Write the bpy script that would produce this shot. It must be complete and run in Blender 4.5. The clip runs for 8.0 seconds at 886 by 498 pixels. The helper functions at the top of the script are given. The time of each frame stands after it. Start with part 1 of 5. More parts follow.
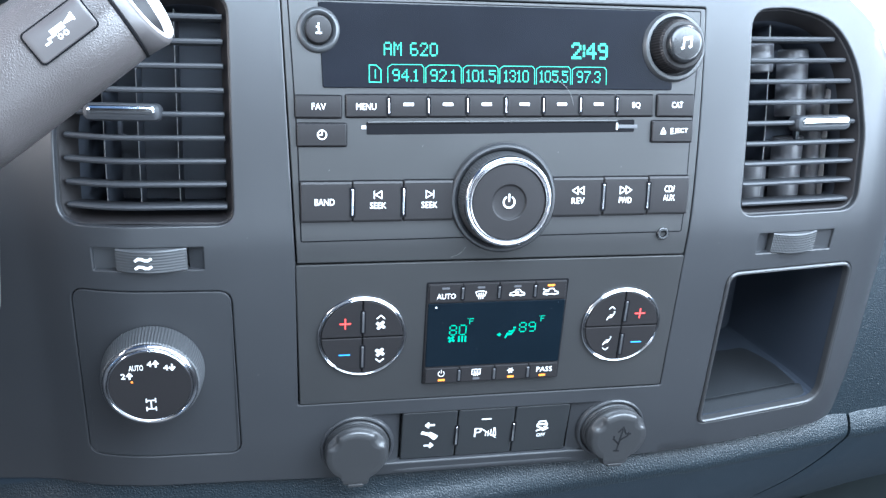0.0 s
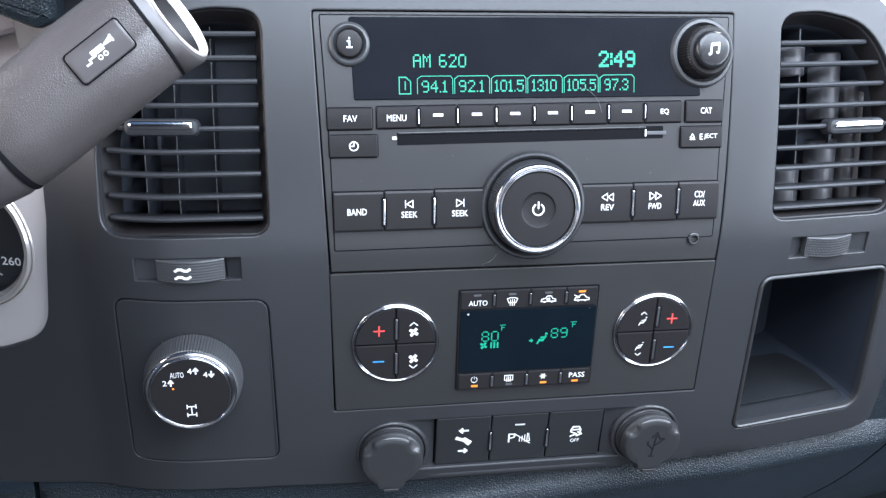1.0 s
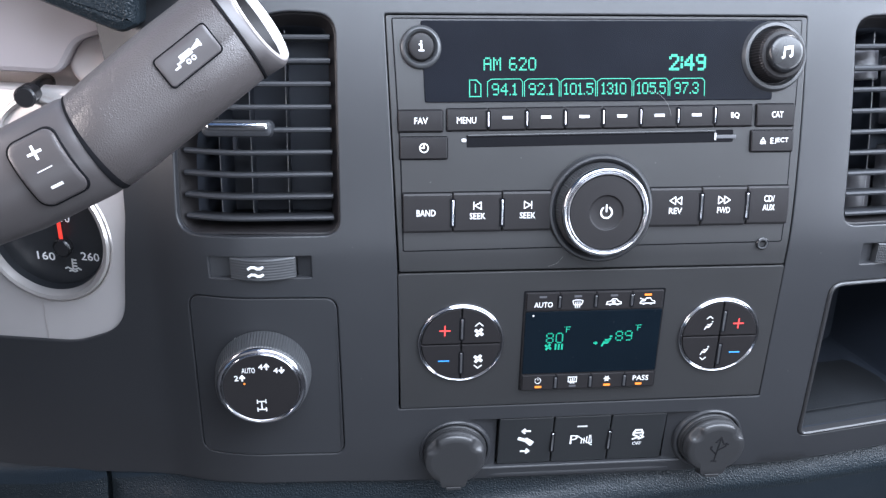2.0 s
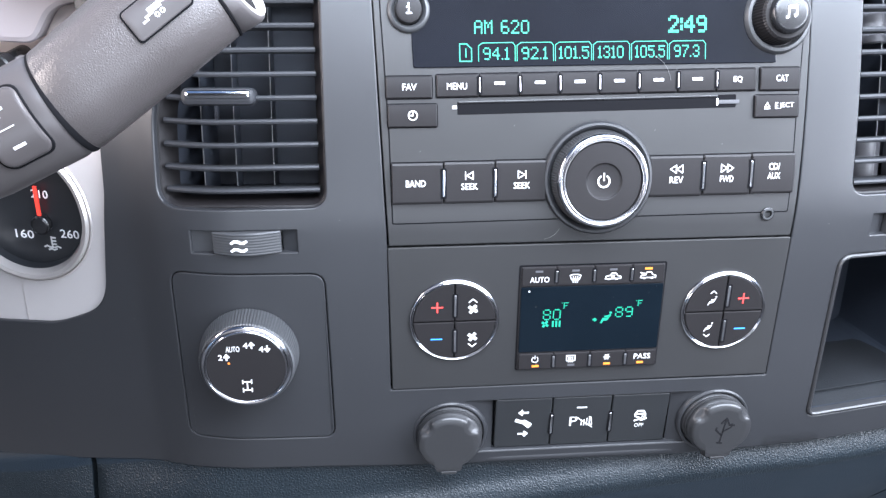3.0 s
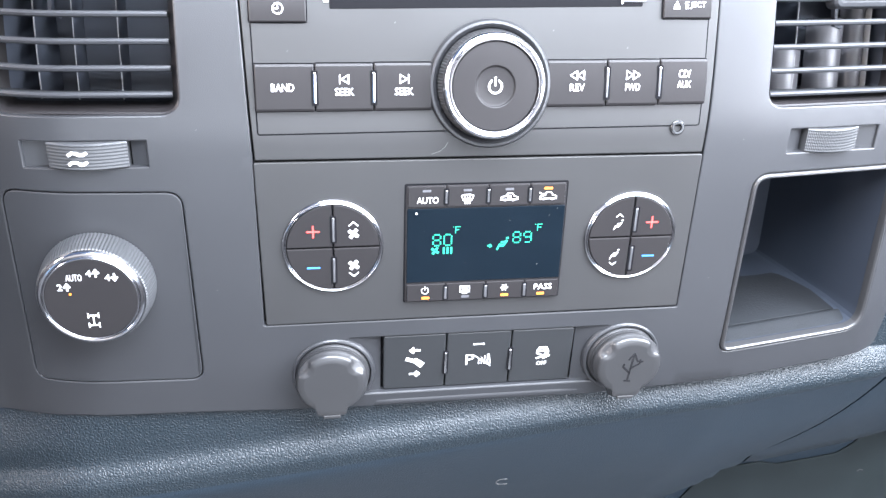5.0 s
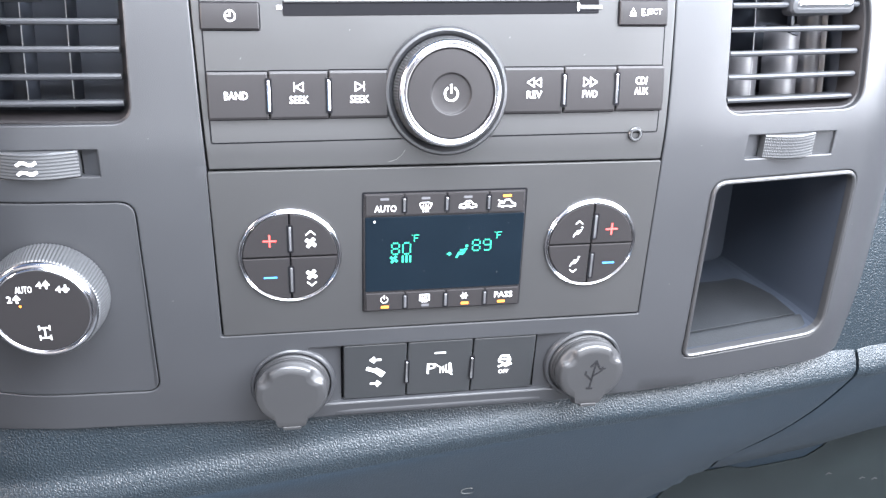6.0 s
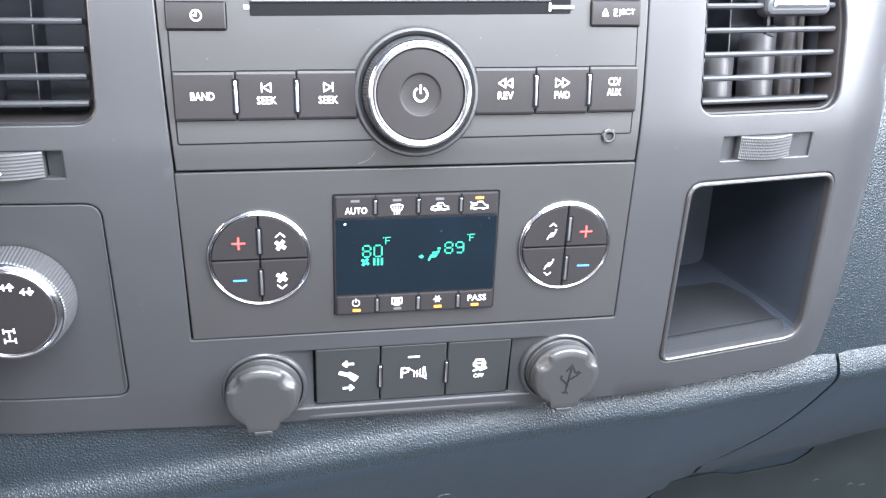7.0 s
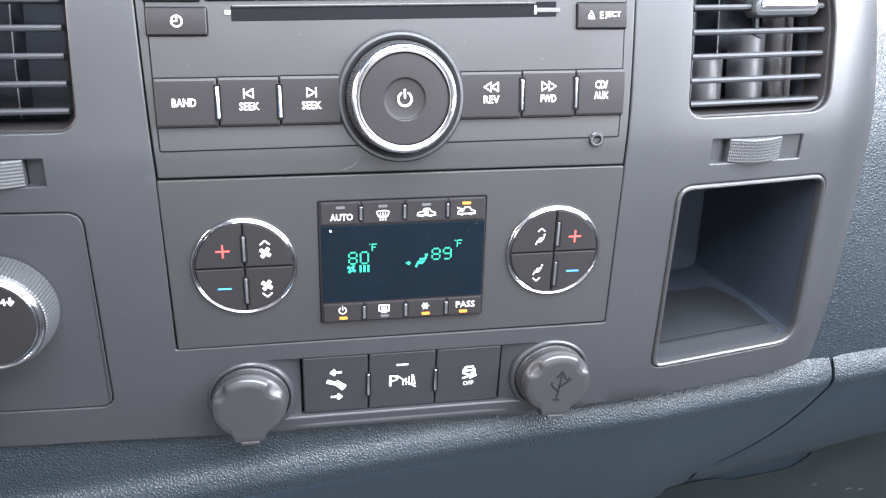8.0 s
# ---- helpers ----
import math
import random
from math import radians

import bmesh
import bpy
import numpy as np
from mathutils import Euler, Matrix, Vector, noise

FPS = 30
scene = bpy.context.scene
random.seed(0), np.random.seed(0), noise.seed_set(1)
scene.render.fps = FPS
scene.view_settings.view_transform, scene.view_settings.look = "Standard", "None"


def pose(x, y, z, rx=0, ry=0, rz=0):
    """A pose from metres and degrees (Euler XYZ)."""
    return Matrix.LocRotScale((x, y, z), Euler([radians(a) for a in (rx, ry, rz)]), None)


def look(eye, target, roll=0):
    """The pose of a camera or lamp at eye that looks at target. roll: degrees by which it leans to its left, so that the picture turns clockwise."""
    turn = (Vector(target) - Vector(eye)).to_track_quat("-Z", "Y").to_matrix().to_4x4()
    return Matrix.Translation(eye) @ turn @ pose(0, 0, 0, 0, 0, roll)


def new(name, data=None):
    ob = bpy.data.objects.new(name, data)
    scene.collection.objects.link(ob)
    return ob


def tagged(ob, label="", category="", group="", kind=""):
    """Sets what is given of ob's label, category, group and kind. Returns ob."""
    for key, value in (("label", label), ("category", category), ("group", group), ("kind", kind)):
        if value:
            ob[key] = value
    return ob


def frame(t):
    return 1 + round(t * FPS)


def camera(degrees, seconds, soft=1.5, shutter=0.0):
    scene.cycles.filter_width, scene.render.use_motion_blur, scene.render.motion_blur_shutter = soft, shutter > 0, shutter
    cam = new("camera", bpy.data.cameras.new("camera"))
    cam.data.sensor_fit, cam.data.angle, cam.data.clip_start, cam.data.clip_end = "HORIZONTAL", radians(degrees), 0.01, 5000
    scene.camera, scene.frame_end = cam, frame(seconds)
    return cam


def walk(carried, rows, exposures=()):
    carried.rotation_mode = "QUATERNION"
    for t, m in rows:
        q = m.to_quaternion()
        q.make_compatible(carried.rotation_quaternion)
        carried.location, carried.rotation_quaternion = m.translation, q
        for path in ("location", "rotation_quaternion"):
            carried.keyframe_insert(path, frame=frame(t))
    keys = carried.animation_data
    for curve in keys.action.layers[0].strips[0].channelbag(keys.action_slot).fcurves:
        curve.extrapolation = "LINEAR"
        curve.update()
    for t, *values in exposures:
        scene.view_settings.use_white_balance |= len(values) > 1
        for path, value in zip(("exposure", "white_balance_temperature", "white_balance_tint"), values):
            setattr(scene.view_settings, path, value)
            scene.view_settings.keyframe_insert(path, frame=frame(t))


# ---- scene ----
cam = camera(53.5, 8.0, 1.35)
# The centre stack has its own upright frame, which leans back by 20 degrees in the cab.
FACE = pose(0, 0, 0.72, -20, 0, 0)
PATH = [
    (0, (-0.11179, -0.38616, 0.17595), (0.27503, 1.41034, -0.61333), 3.51),
    (0.2, (-0.10657, -0.38743, 0.1799), (0.27414, 1.41571, -0.59713), 2.75),
    (0.5, (-0.09869, -0.38984, 0.17841), (0.2556, 1.42201, -0.5908), 1.99),
    (1, (-0.10773, -0.39314, 0.17897), (0.18563, 1.42599, -0.59865), 1.71),
    (1.5, (-0.11997, -0.39748, 0.17867), (0.1024, 1.43435, -0.59265), 1.69),
    (1.7, (-0.11954, -0.39488, 0.18181), (0.08711, 1.432, -0.60547), 1.60),
    (2.8, (-0.11503, -0.39245, 0.16977), (0.05716, 1.4491, -0.59119), 0.61),
    (3, (-0.11004, -0.38532, 0.16281), (0.06466, 1.44692, -0.61975), 0.53),
    (3.5, (-0.10077, -0.36971, 0.14193), (0.11022, 1.43777, -0.68784), 0.72),
    (4, (-0.0924, -0.35594, 0.12874), (0.16644, 1.44344, -0.70506), 1.70),
    (4.5, (-0.08497, -0.35467, 0.12682), (0.19869, 1.43015, -0.7299), 2.03),
    (5, (-0.07691, -0.35618, 0.12583), (0.21889, 1.43017, -0.72356), 2.00),
    (5.2, (-0.07355, -0.35611, 0.12911), (0.23507, 1.42408, -0.7286), 2.08),
    (6.3, (-0.06238, -0.35478, 0.12481), (0.28076, 1.43379, -0.70179), 2.17),
    (6.5, (-0.05795, -0.35505, 0.12473), (0.283, 1.43446, -0.70075), 2.17),
    (7, (-0.05475, -0.35402, 0.12267), (0.28981, 1.43729, -0.69738), 2.20),
    (7.5, (-0.04969, -0.35147, 0.12155), (0.30354, 1.44042, -0.69354), 1.94),
    (8, (-0.04858, -0.35121, 0.12072), (0.29749, 1.44638, -0.68482), 1.71),
]

EXPOSURES = [(0, 0.72, 5300, 4), (0.5, 0.06, 5500, 7), (1.5, 0.0, 5650, 11), (2.8, 0.52, 5750, 12), (3.5, 1.26, 5750, 12), (4.5, 1.7, 5850, 12), (6.5, 1.7, 6150, 12), (8, 1.25, 6150, 12)]
walk(cam, [(t, FACE @ look(eye, target, roll)) for t, eye, target, roll in PATH], EXPOSURES)

# ---- world and light ----
world = bpy.data.worlds.new("sky")
scene.world = world
world.use_nodes = True
sky = world.node_tree.nodes.new("ShaderNodeTexSky")
sky.sky_type, sky.sun_disc = "NISHITA", False
sky.sun_elevation, sky.sun_rotation = radians(37), radians(49)
background = world.node_tree.nodes["Background"]
background.inputs["Strength"].default_value = 0.12
world.node_tree.links.new(sky.outputs[0], background.inputs["Color"])
sun = new("sun", bpy.data.lights.new("sun", "SUN"))
sun.data.energy, sun.data.angle, sun.data.color = 5.0, radians(2), (1.0, 0.95, 0.88)
sun.matrix_world = look((4, 3.5, 4.7), (0, 0, 0.7))


def window_light(name, eye, target, wide, high, watts, colour=(1.0, 1.0, 1.0)):
    lamp = new(name, bpy.data.lights.new(name, "AREA"))
    lamp.data.shape, lamp.data.size, lamp.data.size_y = "RECTANGLE", wide, high
    lamp.data.energy, lamp.data.color = watts, colour
    lamp.matrix_world = look(eye, target)


window_light("windshield_light", (0.34, -0.17, 1.25), (0.34, -0.58, 0.35), 1.10, 0.50, 28, (0.95, 0.98, 1.0))
window_light("passenger_window_light", (0.88, -0.40, 1.10), (0, -0.35, 0.78), 1.3, 0.24, 16)
window_light("driver_window_light", (-0.88, -0.16, 1.06), (0, -0.30, 0.84), 0.9, 0.22, 10.5, (1.0, 0.84, 0.72))
window_light("rear_window_light", (0.1, -1.58, 1.12), (0.1, 0, 0.90), 1.25, 0.26, 6.5)


# ---- materials ----
def material(name, colour, rough=0.5, metal=0.0, grain=0.0, grain_scale=900.0, stain=0.12, stain_scale=18.0, glow=None, power=0.0, cells=False, coat=0.0, specular=0.5, relief=0.35):
    m = bpy.data.materials.new(name)
    m.use_nodes = True
    nodes, links = m.node_tree.nodes, m.node_tree.links
    b = nodes["Principled BSDF"]
    b.inputs["Metallic"].default_value = metal
    b.inputs["Coat Weight"].default_value = coat
    b.inputs["Specular IOR Level"].default_value = specular
    place = nodes.new("ShaderNodeTexCoord")
    blot = nodes.new("ShaderNodeTexNoise")
    blot.inputs["Scale"].default_value = stain_scale
    blot.inputs["Detail"].default_value = 6
    links.new(place.outputs["Object"], blot.inputs["Vector"])
    mix = nodes.new("ShaderNodeMix")
    mix.data_type = "RGBA"
    mix.inputs["A"].default_value = (*[c * (1 - stain) for c in colour], 1)
    mix.inputs["B"].default_value = (*[min(1, c * (1 + stain)) for c in colour], 1)
    links.new(blot.outputs["Fac"], mix.inputs["Factor"])
    links.new(mix.outputs["Result"], b.inputs["Base Color"])
    ramp = nodes.new("ShaderNodeMapRange")
    ramp.inputs["To Min"].default_value, ramp.inputs["To Max"].default_value = max(0.02, rough - 0.06), min(1, rough + 0.06)
    links.new(blot.outputs["Fac"], ramp.inputs["Value"])
    links.new(ramp.outputs["Result"], b.inputs["Roughness"])
    if grain:
        if cells:
            tex = nodes.new("ShaderNodeTexVoronoi")
            wobble = nodes.new("ShaderNodeTexNoise")
            wobble.inputs["Scale"].default_value = grain_scale * 0.6
            add = nodes.new("ShaderNodeVectorMath")
            add.operation = "MULTIPLY_ADD"
            add.inputs[1].default_value = (0.9 / grain_scale,) * 3
            links.new(place.outputs["Object"], wobble.inputs["Vector"])
            links.new(wobble.outputs["Color"], add.inputs[0])
            links.new(place.outputs["Object"], add.inputs[2])
            links.new(add.outputs[0], tex.inputs["Vector"])
            tex.feature = "DISTANCE_TO_EDGE"
            level = nodes.new("ShaderNodeMapRange")
            level.interpolation_type = "SMOOTHSTEP"
            level.inputs["From Min"].default_value, level.inputs["From Max"].default_value = 0.0, 0.34
            links.new(tex.outputs["Distance"], level.inputs["Value"])
            height = level.outputs["Result"]
        else:
            tex = nodes.new("ShaderNodeTexNoise")
            tex.inputs["Detail"].default_value = 3
            links.new(place.outputs["Object"], tex.inputs["Vector"])
            height = tex.outputs["Fac"]
        tex.inputs["Scale"].default_value = grain_scale
        bump = nodes.new("ShaderNodeBump")
        bump.inputs["Strength"].default_value = grain
        bump.inputs["Distance"].default_value = relief / grain_scale
        links.new(height, bump.inputs["Height"])
        links.new(bump.outputs["Normal"], b.inputs["Normal"])
    if glow:
        b.inputs["Emission Color"].default_value = (*glow, 1)
        b.inputs["Emission Strength"].default_value = power
    return m


FASCIA = material("charcoal_plastic", (0.017, 0.0175, 0.0195), 0.40, grain=0.35, grain_scale=2600)
FACEPLATE = material("satin_black_plastic", (0.015, 0.0148, 0.0152), 0.43, grain=0.25, grain_scale=3000)
BUTTON = material("button_plastic", (0.012, 0.011, 0.0115), 0.42, grain=0.2, grain_scale=3000, specular=0.2)
SWITCH = material("switch_plastic", (0.014, 0.0148, 0.016), 0.40, grain=0.2, grain_scale=3000, specular=0.4)
WELL = material("shadow_gap_plastic", (0.005, 0.005, 0.006), 0.8, specular=0.06)
VENT = material("vent_plastic", (0.034, 0.035, 0.037), 0.40, grain=0.2, grain_scale=2600)
# Veiling glare over the dark ducts is put into this lifted, bluish colour.
VENT_VEILED = material("veiled_duct_plastic", (0.042, 0.048, 0.062), 0.5, specular=0.3)
# Blue haze in the cubby's dark is put into the liner's colour.
LINER = material("hazy_liner_plastic", (0.016, 0.020, 0.028), 0.6, specular=0.22, stain=0.2, stain_scale=40)
FLOORMAT = material("cubby_mat_rubber", (0.008, 0.009, 0.0105), 0.8, grain=0.6, grain_scale=900, specular=0.15, stain=0.4, stain_scale=60)
# Pale colour stands in for light caught by the vanes' thin front edges.
LIT_VANE = material("lit_vane_plastic", (0.24, 0.24, 0.25), 0.45)
DRUM = material("duct_blade_plastic", (0.09, 0.09, 0.10), 0.40, stain=0.25, stain_scale=90)
CHROME = material("bright_chrome", (0.82, 0.83, 0.85), 0.13, metal=1.0, stain=0.05, stain_scale=120)
DULL = material("dull_chrome", (0.40, 0.40, 0.42), 0.30, metal=1.0, stain=0.1, stain_scale=300)
RING = material("polished_ring", (0.42, 0.42, 0.44), 0.16, metal=1.0, stain=0.06, stain_scale=120)
BEZEL = material("bright_bezel", (0.50, 0.47, 0.45), 0.30, metal=0.7, stain=0.05, stain_scale=60)
SILVER = material("silver_paint", (0.43, 0.405, 0.395), 0.38, metal=0.35, grain=0.1, grain_scale=4000)
GLOSS = material("gloss_black", (0.010, 0.010, 0.011), 0.27, stain=0.3, stain_scale=60)
RUBBER = material("soft_black_rubber", (0.020, 0.020, 0.021), 0.36, grain=0.15, grain_scale=2500)
LENS = material("display_lens", (0.004, 0.005, 0.008), 0.07, stain=0.3, stain_scale=40, specular=0.3)
LCD = material("climate_lcd", (0.003, 0.0055, 0.0085), 0.10, stain=0.2, stain_scale=60, specular=0.22)
PRINT = material("white_print", (0.66, 0.66, 0.65), 0.6, stain=0.03)
PRINT_GREY = material("grey_print", (0.45, 0.45, 0.44), 0.6, stain=0.03)
RED = material("red_print", (0.75, 0.06, 0.05), 0.5)
BLUE = material("blue_print", (0.05, 0.25, 0.60), 0.5)
GREEN = material("green_segments", (0.012, 0.17, 0.11), 0.5, glow=(0.004, 0.50, 0.215), power=0.42)
AMBER = material("amber_indicator", (0.5, 0.16, 0.02), 0.4, glow=(1.0, 0.22, 0.01), power=0.5)
UNLIT = material("unlit_indicator", (0.06, 0.06, 0.065), 0.4)
LEATHER = material("grained_dash_skin", (0.0085, 0.0125, 0.016), 0.38, grain=1.0, grain_scale=620, cells=True, relief=0.11, specular=0.25)
# Bluer and smoother than the dash skin: shade below the crest in its colour.
SMOOTH_SKIN = material("shaded_dash_skin", (0.008, 0.0145, 0.022), 0.53, grain=0.6, grain_scale=640, cells=True, relief=0.06, specular=0.30)
DUST = material("pale_dust", (0.11, 0.11, 0.107), 0.9)
SCUFF = material("scuff_grey", (0.035, 0.036, 0.036), 0.9)
SLAT = material("slat_plastic", (0.022, 0.023, 0.026), 0.50, specular=0.28)
GRIP = material("grained_grip", (0.051, 0.045, 0.044), 0.34, grain=0.9, grain_scale=1050, cells=True, relief=0.07)
LEVER = material("lever_plastic", (0.047, 0.042, 0.042), 0.38, grain=0.25, grain_scale=2600)
DIAL = material("gauge_face", (0.012, 0.013, 0.015), 0.35)
NEEDLE = material("red_needle", (0.85, 0.05, 0.03), 0.4, glow=(1.0, 0.04, 0.02), power=0.3)
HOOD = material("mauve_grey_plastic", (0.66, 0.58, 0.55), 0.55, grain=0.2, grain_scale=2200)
CARPET = material("grey_carpet", (0.10, 0.105, 0.11), 0.9, grain=0.8, grain_scale=900)
TRIM = material("dark_door_trim", (0.06, 0.06, 0.063), 0.6)
CLOTH = material("grey_headliner", (0.68, 0.67, 0.65), 0.9, grain=0.4, grain_scale=900)


# ---- building helpers, in millimetres of the stack's face: u across, v up, w towards the cabin ----
def bend(u, v):
    d = max(0.0, v - 8.0)
    back = 0.158 * (d - 10.0 * (1 - math.exp(-d / 10.0))) + 0.0008 * d * d
    back += 0.001 * max(0.0, -80.0 - v) ** 2
    if u > 0:
        # a flat that turns away past the radio, then a rolled outer edge
        d = max(0.0, u - 118.0)
        return back + 0.106 * (d - 12.0 * (1 - math.exp(-d / 12.0))) + 8.0 * (max(0.0, u - 204.0) / 25.0) ** 2
    e = max(0.0, -u - 170.0)
    return back + (12.0 * (e / 45.0) ** 2 if e < 50 else 14.8 + 0.3 * (e - 50))


def on_face(u, v, w=0.0):
    slope = (bend(u, v + 0.5) - bend(u, v - 0.5))
    side = (bend(u + 0.5, v) - bend(u - 0.5, v))
    n = Vector((side, -1.0, slope)).normalized()
    return FACE @ ((Vector((u, bend(u, v), v)) + n * w) * 0.001)


def free(x, y, z):
    return FACE @ (Vector((x, y, z)) * 0.001)


def tangent(cu, cv, base=None):
    """The flat frame that touches the face at (cu, cv)."""
    base = base or on_face
    at = base(cu, cv, 0.0)
    du, dv, dw = (base(cu + 0.5, cv, 0.0) - base(cu - 0.5, cv, 0.0)), (base(cu, cv + 0.5, 0.0) - base(cu, cv - 0.5, 0.0)), base(cu, cv, 1.0) - at
    return lambda u, v, w: at + du * (u - cu) + dv * (v - cv) + dw * w


FRAMES = {}


def thing(name, place, label, category, group="", kind=""):
    ob = new(name)
    ob.empty_display_size = 0.01
    ob.location = place
    return tagged(ob, label, category, group, kind)


def origin(ob):
    at = ob.location.copy()
    while ob.parent:
        ob = ob.parent
        at += ob.location
    return at


def part(name, bm, mat, parent, label="", warp=on_face, smooth=16):
    """Links a bmesh as one mesh object under a thing or a part."""
    at = origin(parent)
    if warp is on_face and parent.name in FRAMES:
        warp = FRAMES[parent.name]
    for v in bm.verts:
        v.co = (warp(*v.co) if warp else v.co) - at
    bmesh.ops.recalc_face_normals(bm, faces=bm.faces)
    bm.normal_update()
    for f in bm.faces:
        f.smooth = len(f.verts) < 7
    for e in bm.edges:
        if len(e.link_faces) == 2 and e.calc_face_angle() > radians(smooth):
            e.smooth = False
    me = bpy.data.meshes.new(name)
    bm.to_mesh(me)
    bm.free()
    me.materials.append(mat)
    ob = new(name, me)
    ob.parent = parent
    if warp is not free and parent.type == "MESH" and parent.name in FRAMES:
        FRAMES[ob.name] = warp
    return tagged(ob, label) if label else ob


def arc(cu, cv, r, a0, a1, n):
    return [(cu + r * math.cos(radians(a0 + (a1 - a0) * i / n)), cv + r * math.sin(radians(a0 + (a1 - a0) * i / n))) for i in range(n + 1)]


def rrect(u0, v0, u1, v1, r=1.0, n=4):
    r = min(r, (u1 - u0) / 2 - 0.01, (v1 - v0) / 2 - 0.01)
    return (arc(u1 - r, v0 + r, r, -90, 0, n) + arc(u1 - r, v1 - r, r, 0, 90, n)
            + arc(u0 + r, v1 - r, r, 90, 180, n) + arc(u0 + r, v0 + r, r, 180, 270, n))


def rounded(corners, n=5):
    """A polygon, counter-clockwise, with a radius at each corner: (u, v, r)."""
    out, k = [], len(corners)
    for i in range(k):
        p, a, b = Vector(corners[i][:2]), Vector(corners[i - 1][:2]), Vector(corners[(i + 1) % k][:2])
        r = corners[i][2]
        d0, d1 = (a - p).normalized(), (b - p).normalized()
        if r <= 0:
            out.append(tuple(p))
            continue
        reach = r / math.tan(d0.angle(d1) / 2)
        reach = min(reach, (a - p).length * 0.49, (b - p).length * 0.49)
        for j in range(n + 1):
            t = j / n
            q = (p + d0 * reach) * (1 - t) ** 2 + p * 2 * t * (1 - t) + (p + d1 * reach) * t ** 2
            out.append(tuple(q))
    return out


def grown(pts, d):
    """The counter-clockwise polygon pushed outwards by d."""
    out, k = [], len(pts)
    for i in range(k):
        p, a, b = Vector(pts[i]), Vector(pts[i - 1]), Vector(pts[(i + 1) % k])
        e0, e1 = (p - a), (b - p)
        if e0.length < 1e-6 or e1.length < 1e-6:
            e0 = e1 = e0 if e0.length > e1.length else e1
        n0, n1 = Vector((e0.y, -e0.x)).normalized(), Vector((e1.y, -e1.x)).normalized()
        m = (n0 + n1)
        m = m / max(0.35, m.dot(n0)) if m.length > 1e-6 else n0
        out.append(tuple(p + m * d))
    return out


def ring(bm, pts, w):
    return [bm.verts.new((u, v, w if not callable(w) else w(u, v))) for u, v in pts]


def bridge(bm, a, b, closed=True):
    k = len(a)
    for i in range(k if closed else k - 1):
        j = (i + 1) % k
        bm.faces.new((a[i], a[j], b[j], b[i]))


def prism(bm, pts, w0, w1, soft=0.4, cap=True, back=False):
    """A plate with a softened front edge."""
    tilt = callable(w1)
    high = w1 if tilt else (lambda u, v: w1)
    rings = [ring(bm, pts, w0), ring(bm, pts, lambda u, v: high(u, v) - soft)]
    if soft > 0:
        rings.append(ring(bm, grown(pts, -soft * 0.3), lambda u, v: high(u, v) - soft * 0.3))
        rings.append(ring(bm, grown(pts, -soft), high))
    for a, b in zip(rings, rings[1:]):
        bridge(bm, a, b)
    if cap:
        bm.faces.new(rings[-1])
    if back:
        bm.faces.new(rings[0][::-1])
    return rings


def lathe(bm, cu, cv, profile, n=64, ribs=0.0):
    """Turns a profile of (radius, w) about the axis through (cu, cv)."""
    rings = []
    for r, w in profile:
        if r < 1e-6:
            rings.append([bm.verts.new((cu, cv, w))])
            continue
        rings.append([bm.verts.new((cu + (r - (ribs if i % 2 else 0)) * math.cos(2 * math.pi * i / n), cv + (r - (ribs if i % 2 else 0)) * math.sin(2 * math.pi * i / n), w)) for i in range(n)])
    for a, b in zip(rings, rings[1:]):
        for i in range(n):
            j = (i + 1) % n
            if len(b) == 1:
                bm.faces.new((a[i], a[j], b[0]))
            elif len(a) == 1:
                bm.faces.new((a[0], b[j], b[i]))
            else:
                bm.faces.new((a[i], a[j], b[j], b[i]))


def inside(p, poly):
    hit, k = False, len(poly)
    for i in range(k):
        (x0, y0), (x1, y1) = poly[i], poly[i - 1]
        if (y0 > p[1]) != (y1 > p[1]) and p[0] < (x1 - x0) * (p[1] - y0) / (y1 - y0) + x0:
            hit = not hit
    return hit


